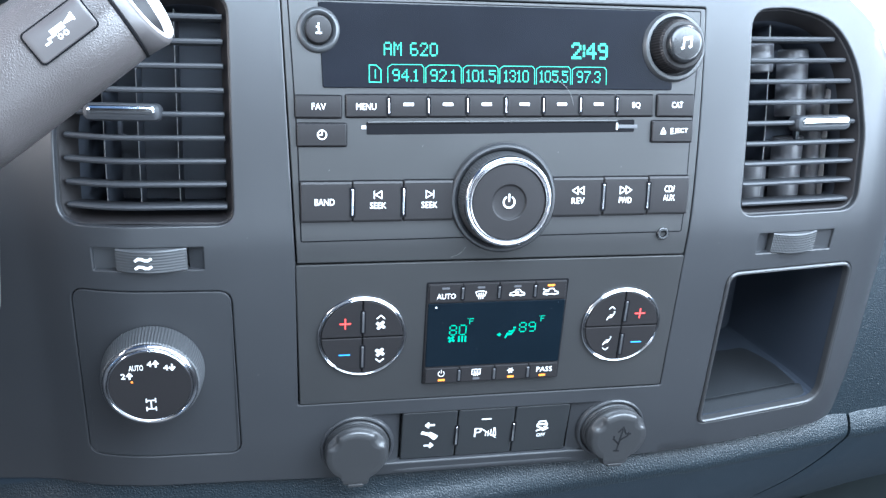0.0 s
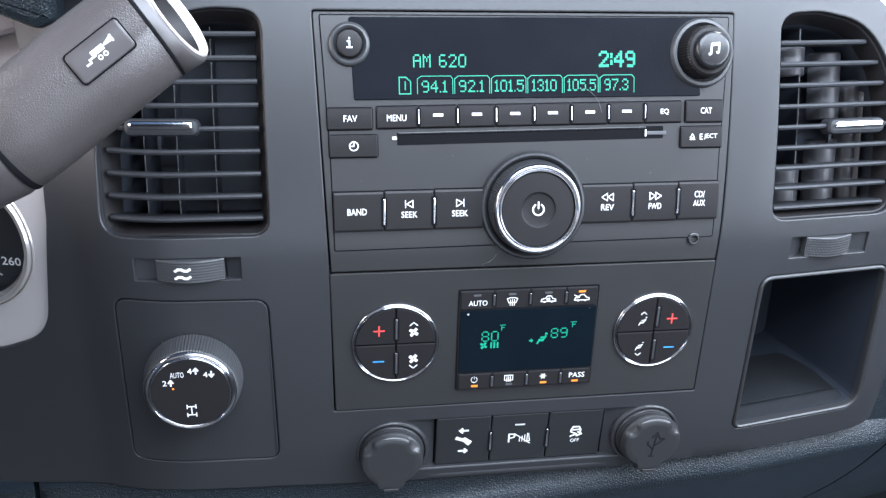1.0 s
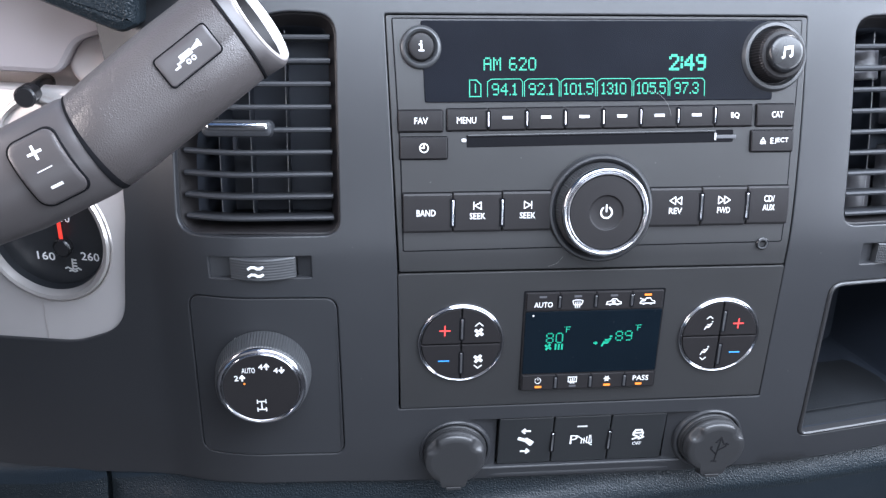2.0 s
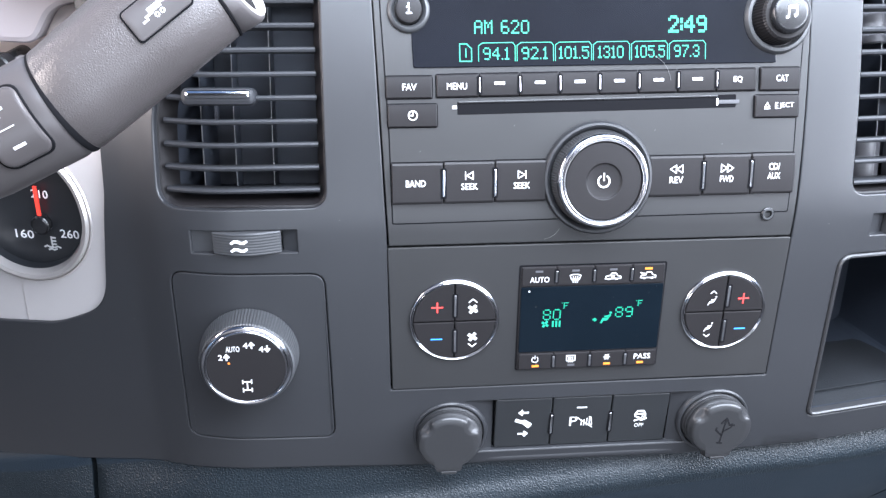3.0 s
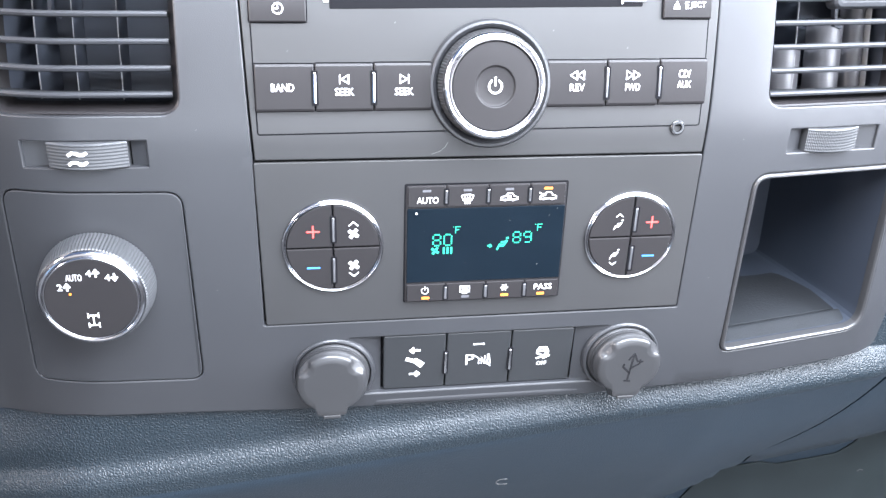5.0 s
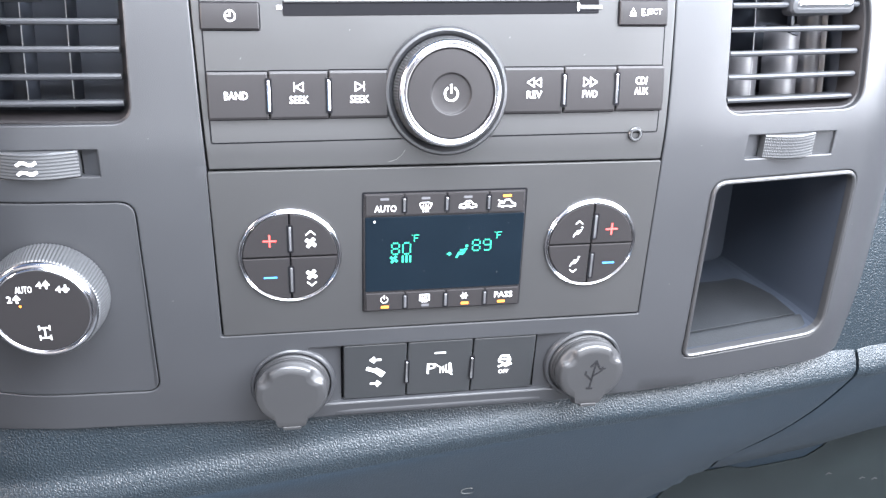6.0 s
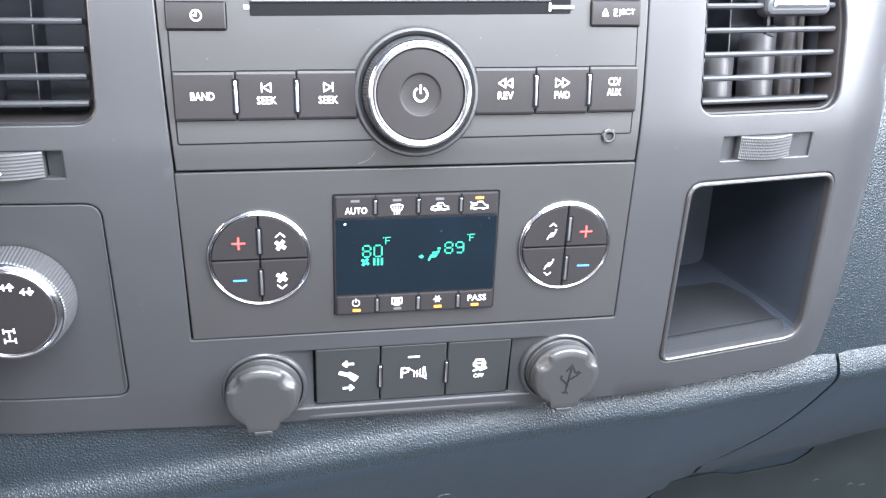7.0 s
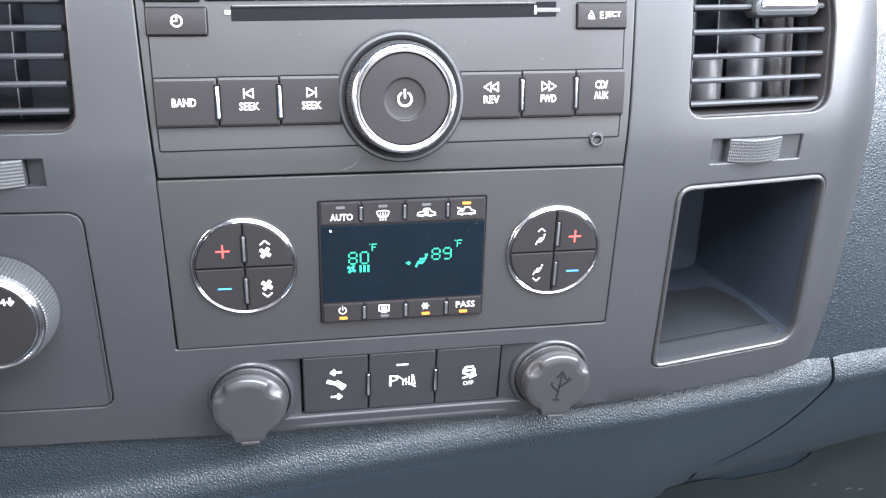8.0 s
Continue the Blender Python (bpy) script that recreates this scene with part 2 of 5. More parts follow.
def sheet(bm, outline, holes, step, w=0.0, edge=1.0, depth=6.0, hole_depth=None):
    """A plate with holes, finely divided so that it follows the bent face, with softened edges and walls."""
    from mathutils.geometry import delaunay_2d_cdt
    pts, edges = [], []

    def loop(poly):
        first = len(pts)
        dense = []
        for i in range(len(poly)):
            a, b = Vector(poly[i]), Vector(poly[(i + 1) % len(poly)])
            k = max(1, int((b - a).length / step))
            dense += [tuple(a.lerp(b, j / k)) for j in range(k)]
        pts.extend(dense)
        edges.extend((first + i, first + (i + 1) % len(dense)) for i in range(len(dense)))
        return dense

    loops = [loop(outline)] + [loop(h) for h in holes]
    us, vs = [p[0] for p in outline], [p[1] for p in outline]
    core, wide = grown(outline, -0.4 * step), [grown(h, 0.4 * step) for h in holes]
    for i in range(int((max(us) - min(us)) / step)):
        for j in range(int((max(vs) - min(vs)) / step)):
            p = (min(us) + (i + 0.5) * step, min(vs) + (j + 0.5) * step)
            if inside(p, core) and not any(inside(p, h) for h in wide):
                pts.append(p)
    co, _, faces, *_ = delaunay_2d_cdt([Vector(p) for p in pts], edges, [], 0, 1e-4)
    made = [bm.verts.new((c.x, c.y, w)) for c in co]
    for f in faces:
        c = sum((co[i] for i in f), Vector((0, 0))) / len(f)
        if inside(c, outline) and not any(inside(c, h) for h in holes):
            bm.faces.new([made[i] for i in f])
    for k, poly in enumerate(loops):
        sign = 1 if k == 0 else -1
        deep = depth if k == 0 or hole_depth is None else hole_depth
        rings = [ring(bm, poly, w), ring(bm, grown(poly, sign * edge * 0.7), w - edge * 0.3), ring(bm, grown(poly, sign * edge), w - edge), ring(bm, grown(poly, sign * edge), w - deep)]
        for a, b in zip(rings, rings[1:]):
            bridge(bm, a, b)
    bmesh.ops.remove_doubles(bm, verts=bm.verts, dist=0.001)


def column_plate(bm, pts, w0, w1, soft, rows=False):
    """A plate cut into upright columns (or level rows), so that it follows a face that bends."""
    if rows:
        pts = [(b, a) for a, b in pts][::-1]
    us = [p[0] for p in pts]
    stops = sorted(set([round(u, 2) for u in us] + [round(u, 2) for u in np.arange(min(us), max(us), 3.0)]))
    stops = [u for u in stops if min(us) + 0.04 < u < max(us) - 0.04]
    stops = [min(us) + 0.03] + stops + [max(us) - 0.03]

    def span(u):
        cross = []
        for (a, b), (c, d) in zip(pts, pts[1:] + pts[:1]):
            if (a > u) != (c > u):
                cross.append(b + (d - b) * (u - a) / (c - a))
        return min(cross), max(cross)

    spans = [span(u) for u in stops]
    loop = [(u, v[0]) for u, v in zip(stops, spans)] + [(u, v[1]) for u, v in zip(stops, spans)][::-1]
    rings = [ring(bm, loop, w0), ring(bm, loop, w1 - soft), ring(bm, grown(loop, -soft * 0.3), w1 - soft * 0.3), ring(bm, grown(loop, -soft), w1)]
    for a, b in zip(rings, rings[1:]):
        bridge(bm, a, b)
    n, last = len(stops), rings[-1]
    for i in range(n - 1):
        bm.faces.new((last[i], last[i + 1], last[2 * n - 2 - i], last[2 * n - 1 - i]))
    if rows:
        for q in bm.verts:
            q.co.x, q.co.y = q.co.y, q.co.x


def flat(parent, name, pts, w0, w1, mat, soft=0.4, label="", warp=on_face):
    bm = bmesh.new()
    prism(bm, pts, w0, w1, soft)
    us, vs = [q[0] for q in pts], [q[1] for q in pts]
    if warp is on_face and parent.name not in FRAMES:
        warp = tangent((min(us) + max(us)) / 2, (min(vs) + max(vs)) / 2)
    ob = part(name, bm, mat, parent, label, warp)
    FRAMES[ob.name] = warp if warp is not on_face else FRAMES[parent.name]
    return ob


def leaning(cu, cv, du, dv, depth):
    """A flat frame whose axis leans: its foot lies (du, dv) off the point that it has at that depth."""
    base = tangent(cu, cv)
    return lambda u, v, w: base(u + du * (1 - w / depth), v + dv * (1 - w / depth), w)


def turned(parent, name, cu, cv, profile, mat, n=64, ribs=0.0, label="", smooth=42, frame_of=None):
    bm = bmesh.new()
    lathe(bm, cu, cv, profile, n, ribs)
    warp = frame_of or FRAMES.get(parent.name) or tangent(cu, cv)
    ob = part(name, bm, mat, parent, label, warp, smooth)
    FRAMES[ob.name] = warp
    return ob


def ribbon(bm, pts, wide, w, thick=0.12):
    for i, ((u0, v0), (u1, v1)) in enumerate(zip(pts, pts[1:])):
        d = Vector((u1 - u0, v1 - v0))
        if d.length < 1e-6:
            continue
        d.normalize()
        s = Vector((-d.y, d.x)) * wide / 2
        e = d * wide * 0.4
        a, b = Vector((u0, v0)) - e, Vector((u1, v1)) + e
        top = w + thick + 0.006 * (i % 3)
        quad = [a - s, b - s, b + s, a + s]
        low, high = [bm.verts.new((*q, w - 0.05)) for q in quad], [bm.verts.new((*q, top)) for q in quad]
        bm.faces.new(high)
        bridge(bm, low, high)


def drawn(parent, name, lines, mat, u, v, size, w, wide=0.12, warp=on_face):
    """A printed sign made of strokes; lines are in units of its size."""
    bm = bmesh.new()
    for line in lines:
        ribbon(bm, [(u + a * size, v + b * size) for a, b in line], wide * size, w)
    return part(name, bm, mat, parent, warp=warp)


def text(parent, words, mat, u, v, high, w, wide=None, bold=0.0, name="legend", slant=0.0, warp=on_face):
    """Built-in lettering as a thin mesh, centred on (u, v), high millimetres tall."""
    curve = bpy.data.curves.new(name, "FONT")
    curve.body, curve.resolution_u, curve.offset = words, 2, bold
    holder = bpy.data.objects.new("lettering", curve)
    scene.collection.objects.link(holder)
    me = bpy.data.meshes.new_from_object(holder.evaluated_get(bpy.context.evaluated_depsgraph_get()))
    bpy.data.objects.remove(holder)
    bm = bmesh.new()
    bm.from_mesh(me)
    bpy.data.meshes.remove(me)
    xs, ys = [q.co.x for q in bm.verts], [q.co.y for q in bm.verts]
    sy = high / (max(ys) - min(ys))
    sx = sy if wide is None else wide / (max(xs) - min(xs))
    cx, cy = (max(xs) + min(xs)) / 2, (max(ys) + min(ys)) / 2
    for q in bm.verts:
        q.co = ((q.co.x - cx) * sx + u + slant * (q.co.y - cy) * sy, (q.co.y - cy) * sy + v, w)
    return part(name, bm, mat, parent, warp=warp)


GLYPHS = {
    "A": ".###.|#...#|#...#|#####|#...#|#...#|#...#", "M": "#...#|##.##|#.#.#|#.#.#|#...#|#...#|#...#", "F": "#####|#....|#....|####.|#....|#....|#....",
    "0": ".###.|#...#|#...#|#...#|#...#|#...#|.###.", "1": ".#.|##.|.#.|.#.|.#.|.#.|###", "2": ".###.|#...#|....#|...#.|..#..|.#...|#####",
    "3": ".###.|#...#|....#|..##.|....#|#...#|.###.", "4": "...#.|..##.|.#.#.|#..#.|#####|...#.|...#.", "5": "#####|#....|####.|....#|....#|#...#|.###.",
    "6": ".###.|#....|#....|####.|#...#|#...#|.###.", "7": "#####|....#|...#.|..#..|..#..|.#...|.#...", "8": ".###.|#...#|#...#|.###.|#...#|#...#|.###.",
    "9": ".###.|#...#|#...#|.####|....#|....#|.###.", ".": ".|.|.|.|.|.|#", ":": ".|#|#|.|#|#|.", " ": "...|...|...|...|...|...|...", "\u00b0": "#|.|.|.|.|.|.",
}


def dots(parent, words, mat, u, v, high, w, wide, name, fill=0.84, warp=on_face):
    """Lit cells of a dot-matrix display, centred on (u, v)."""
    span = sum(len(GLYPHS[c].split("|")[0]) + 1 for c in words) - 1
    px, py = wide / span, high / 7
    bm = bmesh.new()
    left = u - wide / 2
    for c in words:
        rows = GLYPHS[c].split("|")
        for j, row in enumerate(rows):
            for i, cell in enumerate(row):
                if cell == "#":
                    x, y = left + (i + 0.5) * px, v + high / 2 - (j + 0.5) * py
                    a, b = px * fill / 2, py * fill / 2
                    bm.faces.new([bm.verts.new((x + p * a, y + q * b, w)) for p, q in ((-1, -1), (1, -1), (1, 1), (-1, 1))])
        left += (len(rows[0]) + 1) * px
    return part(name, bm, mat, parent, warp=warp)


def box(bm, x0, y0, z0, x1, y1, z1):
    a = [bm.verts.new(c) for c in ((x0, y0, z0), (x1, y0, z0), (x1, y1, z0), (x0, y1, z0))]
    b = [bm.verts.new(c) for c in ((x0, y0, z1), (x1, y0, z1), (x1, y1, z1), (x0, y1, z1))]
    bm.faces.new(a[::-1]), bm.faces.new(b)
    bridge(bm, a, b)


# ---- the cab round the dashboard ----
def wall(name, boxes, mat, label):
    bm = bmesh.new()
    for b in boxes:
        box(bm, *b)
    me = bpy.data.meshes.new(name)
    bmesh.ops.recalc_face_normals(bm, faces=bm.faces)
    bm.to_mesh(me)
    bm.free()
    me.materials.append(mat)
    return tagged(new(name, me), label, "cab wall", kind="structure")


wall("floor", [(-0.95, -1.7, -0.05, 0.95, 0.75, 0.0)], CARPET, "dark grey carpeted cab floor")
wall("ceiling", [(-0.95, -1.7, 1.37, 0.95, -0.42, 1.41)], CLOTH, "pale grey cloth headliner")
wall("wall_passenger_side", [(0.90, -1.7, 0, 0.95, 0.75, 0.84), (0.90, -1.7, 1.22, 0.95, 0.10, 1.32), (0.90, -1.7, 0.84, 0.95, -1.1, 1.22)], TRIM, "grey door trim with an open window")
wall("wall_driver_side", [(-0.95, -1.7, 0, -0.90, 0.75, 0.84), (-0.95, -1.7, 1.22, -0.90, 0.10, 1.32), (-0.95, -1.7, 0.84, -0.90, -1.1, 1.22)], TRIM, "grey door trim with an open window")
wall("wall_rear", [(-0.90, -1.7, 0, 0.90, -1.62, 0.88), (-0.90, -1.7, 1.2, 0.90, -1.62, 1.32), (-0.90, -1.7, 0.88, -0.65, -1.62, 1.2), (0.65, -1.7, 0.88, 0.90, -1.62, 1.2)], TRIM, "grey rear cab wall with a window")
wall("wall_front", [(-0.90, 0.64, 0, 0.90, 0.75, 0.86)], TRIM, "plain dark firewall below the windshield")

# ---- centre stack panel ----
VENT_R = rounded([(129, 21.5, 7), (199, 21.5, 9), (199, 60, 60), (192, 95, 60), (176, 116, 40), (150, 121, 40), (129, 120, 9)], 6)
VENT_L = rounded([(-204.5, 21.5, 9), (-129, 21.5, 7), (-129, 120, 9), (-150, 121, 40), (-178, 116, 40), (-196, 95, 60), (-204, 60, 60)], 6)
CUBBY = rounded([(128, -106, 4), (207, -101, 11), (205, -12, 6), (129, -13, 6)], 6)
THUMB_R, THUMB_L = rrect(141, -2, 189, 10.5, 0.8), rrect(-192, -2, -141.5, 10.5, 0.8)
STACK = rounded([(-99.5, -79.5, 1), (99.5, -79.5, 1), (100.2, 2, 1), (102.4, 121.6, 1.5), (-105.0, 121.6, 1.5), (-100.2, 2, 1)], 3)
SWITCHES = rrect(-62, -121.6, 67, -87.6, 2.0)
PLATE = rounded([(-203.2, -104.6, 6), (-128.5, -106.4, 6), (-130.2, -13.0, 7), (-203.4, -11.5, 7)], 6)
OUTLINE = rounded([(-330, -139, 0), (-270, -134.5, 10), (-235, -129, 10), (-186, -124, 20), (-133, -125.5, 0), (-100, -127, 0), (-60, -128, 0), (60, -128.5, 0), (140, -124, 0), (226, -118, 4), (237, -76, 30), (240, -21, 40), (235, 20, 40), (226, 70, 30), (216, 92, 30), (200, 116, 30), (178, 132, 30),
                   (120, 146, 40), (-120, 146, 40), (-190, 140, 20), (-242, 120, 10), (-232, 70, 30), (-232, 24, 60), (-239.5, -38, 60), (-268, -50, 40), (-330, -54, 0)], 7)

panel = thing("center_stack_panel", on_face(0, -128, -6), "charcoal grey plastic center dashboard panel with cutouts", "dashboard panel")
bm = bmesh.new()
sheet(bm, OUTLINE, [grown(VENT_R, 2.0), grown(VENT_L, 2.0), grown(CUBBY, 2.6), THUMB_R, THUMB_L, grown(STACK, 0.5), SWITCHES, grown(PLATE, 0.85)], 6.0, 0.0, 0.7, 9.0, 4.0)
part("panel", bm, FASCIA, panel)

for u, v in ((-226, -42), (-216, -46), (-119, -60), (-122, 14), (113, -64), (118, 6), (211, -40)):
    drawn(panel, "dust_speck", [[(0, 0), (0.5, 0.4)]], DUST, u, v, 0.45, 0.02, 0.5)

# the carrier behind the gaps
bm = bmesh.new()
sheet(bm, rrect(-107, -124, 107, 126, 2), [], 12.0, -7.0, 0.5, 3.0)
part("carrier", bm, WELL, panel)


# ---- air vents ----
def air_vent(outline, side, slat_rows, vane_columns, label):
    vent = thing("air_vent", on_face(side * 165, 20, -6), label, "air vent", "dashboard air vents")
    bm = bmesh.new()
    rim = [ring(bm, grown(outline, -2.6), -14.0), ring(bm, grown(outline, -2.8), -42.0)]
    for a, b in zip(rim, rim[1:]):
        bridge(bm, a, b)
    bm.faces.new(rim[-1][::-1])
    part("housing", bm, VENT_VEILED, vent)
    bm = bmesh.new()
    rim = [ring(bm, grown(outline, 2.2), -3.4), ring(bm, grown(outline, 1.5), -3.0), ring(bm, grown(outline, 0.6), -3.6), ring(bm, grown(outline, -1.6), -9.0), ring(bm, grown(outline, -2.6), -14.0)]
    for a, b in zip(rim, rim[1:]):
        bridge(bm, a, b)
    part("rim", bm, BUTTON, vent)
    us = [p[0] for p in outline]
    for v in slat_rows:
        row = [u for u in np.arange(min(us), max(us), 0.5) if inside((u, v), outline)]
        u0, u1 = row[0] + 1.2, row[-1] - 1.2
        bm = bmesh.new()
        cut = [(-3.6, 0.0), (-4.0, 0.9), (-5.2, 1.3), (-17.0, 0.6), (-17.0, -0.6), (-5.2, -1.3), (-4.0, -0.9)]
        ends = []
        for u in np.linspace(u0, u1, 9):
            ends.append([bm.verts.new((u, v + b, a)) for a, b in cut])
        for a, b in zip(ends, ends[1:]):
            bridge(bm, a, b)
        bm.faces.new(ends[0][::-1]), bm.faces.new(ends[-1])
        part("slat", bm, SLAT, vent)
    for u in vane_columns:
        col = [v for v in np.arange(20, 125, 0.5) if inside((u, v), outline)]
        v0, v1 = col[0] + 2, col[-1] - 3
        bm = bmesh.new()
        ends = [[bm.verts.new((u + a, v, b)) for a, b in ((-0.28, -20.0), (0.28, -20.0), (0.4, -38.0), (-0.4, -38.0))] for v in np.linspace(v0, v1, 8)]
        for a, b in zip(ends, ends[1:]):
            bridge(bm, a, b)
        bm.faces.new(ends[0][::-1]), bm.faces.new(ends[-1])
        vane = part("vane", bm, VENT_VEILED, vent)
        bm = bmesh.new()
        ends = [[bm.verts.new((u + a, v, b)) for a, b in ((-0.3, -20.1), (-0.15, -19.5), (0.15, -19.5), (0.3, -20.1))] for v in np.linspace(v0, v1, 8)]
        for a, b in zip(ends, ends[1:]):
            bridge(bm, a, b, False)
        # The light on the vane's front edge is put into this strip's colour.
        part("vane_edge_glint", bm, LIT_VANE, vane, "pale front edge, caught light put into its colour")
    return vent


ROWS = [111.6 - 10.45 * i for i in range(9)]
vent_left = air_vent(VENT_L, -1, ROWS, (-203, -190.5, -170.6, -152.8), "dark grey slatted air vent with a chrome slider tab")
vent_right = air_vent(VENT_R, 1, [108.0 - 10.3 * i for i in range(9)], (139.5, 152.5), "dark grey slatted air vent with bright tab, rounded outer corner")


def duct_blade(vent, u, wide, v0, v1, w, mat):
    """A curved directing blade behind the slats, open at its back."""
    bm = bmesh.new()
    rows = []
    for v, r in ((v0, 0.9), (v0 + 0.8, 1.0), (v1 - 0.8, 1.0), (v1, 0.9)):
        rows.append([bm.verts.new((u + wide * r * math.sin(a), v, w - 9 + 9 * r * math.cos(a))) for a in np.linspace(-1.45, 1.45, 15)])
    for a, b in zip(rows, rows[1:]):
        bridge(bm, a, b, False)
    bm.faces.new(rows[-1]), bm.faces.new(rows[0][::-1])
    part("duct_blade", bm, mat, vent, smooth=35)


for v0, v1 in ((21.5, 46.0), (93.0, 110.5)):
    duct_blade(vent_right, 149.5, 10.0, v0, v1, -19, DRUM)
for v0, v1 in ((20.5, 59.0), (69.5, 105.0)):
    duct_blade(vent_right, 172.0, 9.6, v0, v1, -18.5, DRUM)
duct_blade(vent_right, 188.0, 6.0, 24.0, 90.0, -20, DRUM)
duct_blade(vent_right, 191.8, 0.9, 24.0, 84.0, -18, LIT_VANE)


def slider_tab(vent, u0, u1, v):
    tab = flat(vent, "slider_tab", rrect(u0 - 2.4, v - 4.6, u1 + 2.0, v + 3.2, 3.0), -9, -0.8, SLAT, 2.2)
    flat(tab, "chrome_insert", rrect(u0, v - 1.6, u1, v + 2.0, 1.6), -1.6, 0.5, CHROME, 1.3)
    bm = bmesh.new()
    ribbon(bm, [(u0 + 10, v - 3), (u0 + 10, v - 11), (u0 + 13, v - 12)], 1.6, -20, 3)
    part("linkage", bm, VENT_VEILED, tab)


slider_tab(vent_left, -189, -160, 71.4)
slider_tab(vent_right, 161, 190, 67.0)


# ---- vent thumbwheels ----
def thumbwheel(hole, u0, u1, label, notch=0.22):
    us, vs = [p[0] for p in hole], [p[1] for p in hole]
    wheel = thing("vent_thumbwheel", on_face((u0 + u1) / 2, min(vs), -4), label, "thumbwheel", "vent thumbwheels")
    bm = bmesh.new()
    a0, a1, b0, b1 = min(us), max(us), min(vs), max(vs)
    cols = [a0, u0 - 0.9, u0 - 0.8, u1 + 0.8, u1 + 0.9, a1]
    deep = [-1.3, -3.4, -8.0, -8.0, -3.4, -1.3]
    low = [bm.verts.new((u, b0, w)) for u, w in zip(cols, deep)]
    high = [bm.verts.new((u, b1, w)) for u, w in zip(cols, deep)]
    bridge(bm, low, high, False)
    for line in (low, high):
        front = [bm.verts.new((u, line[0].co.y, -1.2)) for u in cols]
        bridge(bm, line, front, False)
    part("recess", bm, FASCIA, wheel)
    bm = bmesh.new()
    n, ends = 72, []
    for i in range(n + 1):
        t = i / n
        u = u0 + (u1 - u0) * t
        bulge = 0.2 + 3.6 * math.sin(math.pi * t) - (notch if i % 2 else 0.0)
        cut = [(b0 + 0.7, bulge - 7), (b0 + 0.7, bulge - 0.7), (b0 + 1.3, bulge)] + [(b0 + 1.3 + (b1 - b0 - 2.6) * k / 14, bulge - (0.16 if k % 2 else 0.0)) for k in range(1, 14)] + [(b1 - 1.3, bulge), (b1 - 0.7, bulge - 0.7), (b1 - 0.7, bulge - 7)]
        ends.append([bm.verts.new((u, v, w)) for v, w in cut])
    for a, b in zip(ends, ends[1:]):
        bridge(bm, a, b, False)
    bm.faces.new(ends[0][::-1]), bm.faces.new(ends[-1])
    part("ribbed_wheel", bm, VENT, wheel, "finely ribbed black wheel", smooth=12)
    return wheel


wheel_left = thumbwheel(THUMB_L, -181, -149.5, "ribbed black thumbwheel in a grey recess, white airflow mark", 0.0)
wheel_right = thumbwheel(THUMB_R, 150.4, 177.4, "ribbed black thumbwheel in a grey recess")
WAVE = [[(-0.42, 0.05), (-0.26, 0.16), (-0.05, 0.14), (0.12, 0.04), (0.3, 0.04), (0.46, 0.14)]]
for dv in (1.2, -2.7):
    drawn(wheel_left, "airflow_mark", WAVE, PRINT, -168.6, 4 + dv, 7.4, 3.82, 0.17)

# ---- radio ----
radio = thing("car_radio", on_face(0, 1, -6), "black car radio with green display and chrome-ringed power knob", "radio")
bm = bmesh.new()
face = rounded([(-99.3, 0.2, 1), (99.3, 0.2, 1), (102.2, 121, 1.5), (-104.6, 121, 1.5)], 3)
inner = rounded([(-97.3, 11.5, 1), (95.6, 13.0, 1), (96.2, 57, 0), (99.5, 119.5, 1), (-101.5, 119.5, 1), (-98.2, 57, 0)], 2)
column_plate(bm, grown(face, -0.2), -5.0, 0.1, 0.4, rows=True)
part("bezel", bm, FACEPLATE, radio)
bm = bmesh.new()
column_plate(bm, grown(inner, 0.2), -2.0, 0.2, 0.05, rows=True)
part("groove", bm, WELL, radio)
bm = bmesh.new()
column_plate(bm, grown(inner, -0.35), -2.0, 0.3, 0.15, rows=True)
part("faceplate", bm, FACEPLATE, radio)

display = flat(radio, "display", rounded([(-86.3, 82, 1), (84.8, 82.8, 1), (84.0, 119.0, 1), (-88.0, 118.6, 1)], 2), -0.8, 0.8, LENS, 0.3, "dark glossy display with green lettering")
dots(display, "AM 620", GREEN, -45.6, 99.2, 5.9, 0.86, 25.4, "station_text", 0.9)
dots(display, "2:49", GREEN, 41.6, 100.0, 7.2, 0.86, 18.2, "clock_text", 1.25)
TABS = [-57.0, -39.2, -21.4, -3.6, 14.4, 32.4, 50.6]
for i, words in enumerate(("94.1", "92.1", "101.5", "1310", "105.5", "97.3")):
    a, b = TABS[i], TABS[i + 1]
    mid = (a + b) / 2
    dots(display, words, GREEN, mid + (0.4 if len(words) > 4 else -0.2), 87.8 + 0.1 * i, 5.4, 0.86, 14.2 if len(words) > 4 else 12.2, "preset_text", 0.9)
    drawn(display, "preset_frame", [[(a + 0.6, 84.6), (a + 0.6, 91.2), (a + 2.4, 92.4), (b - 1.4, 92.5), (b - 0.3, 91.2), (b - 0.3, 84.6)]], GREEN, 0, 0.05 * i, 1.0, 0.8, 0.36)
drawn(display, "page_frame", [[(-65, 84.6), (-65, 92), (-61.8, 92), (-59.6, 90), (-59.6, 84.6), (-65, 84.6)], [(-62.2, 86.4), (-62.2, 90)]], GREEN, 0, 0, 1.0, 0.8, 0.5)


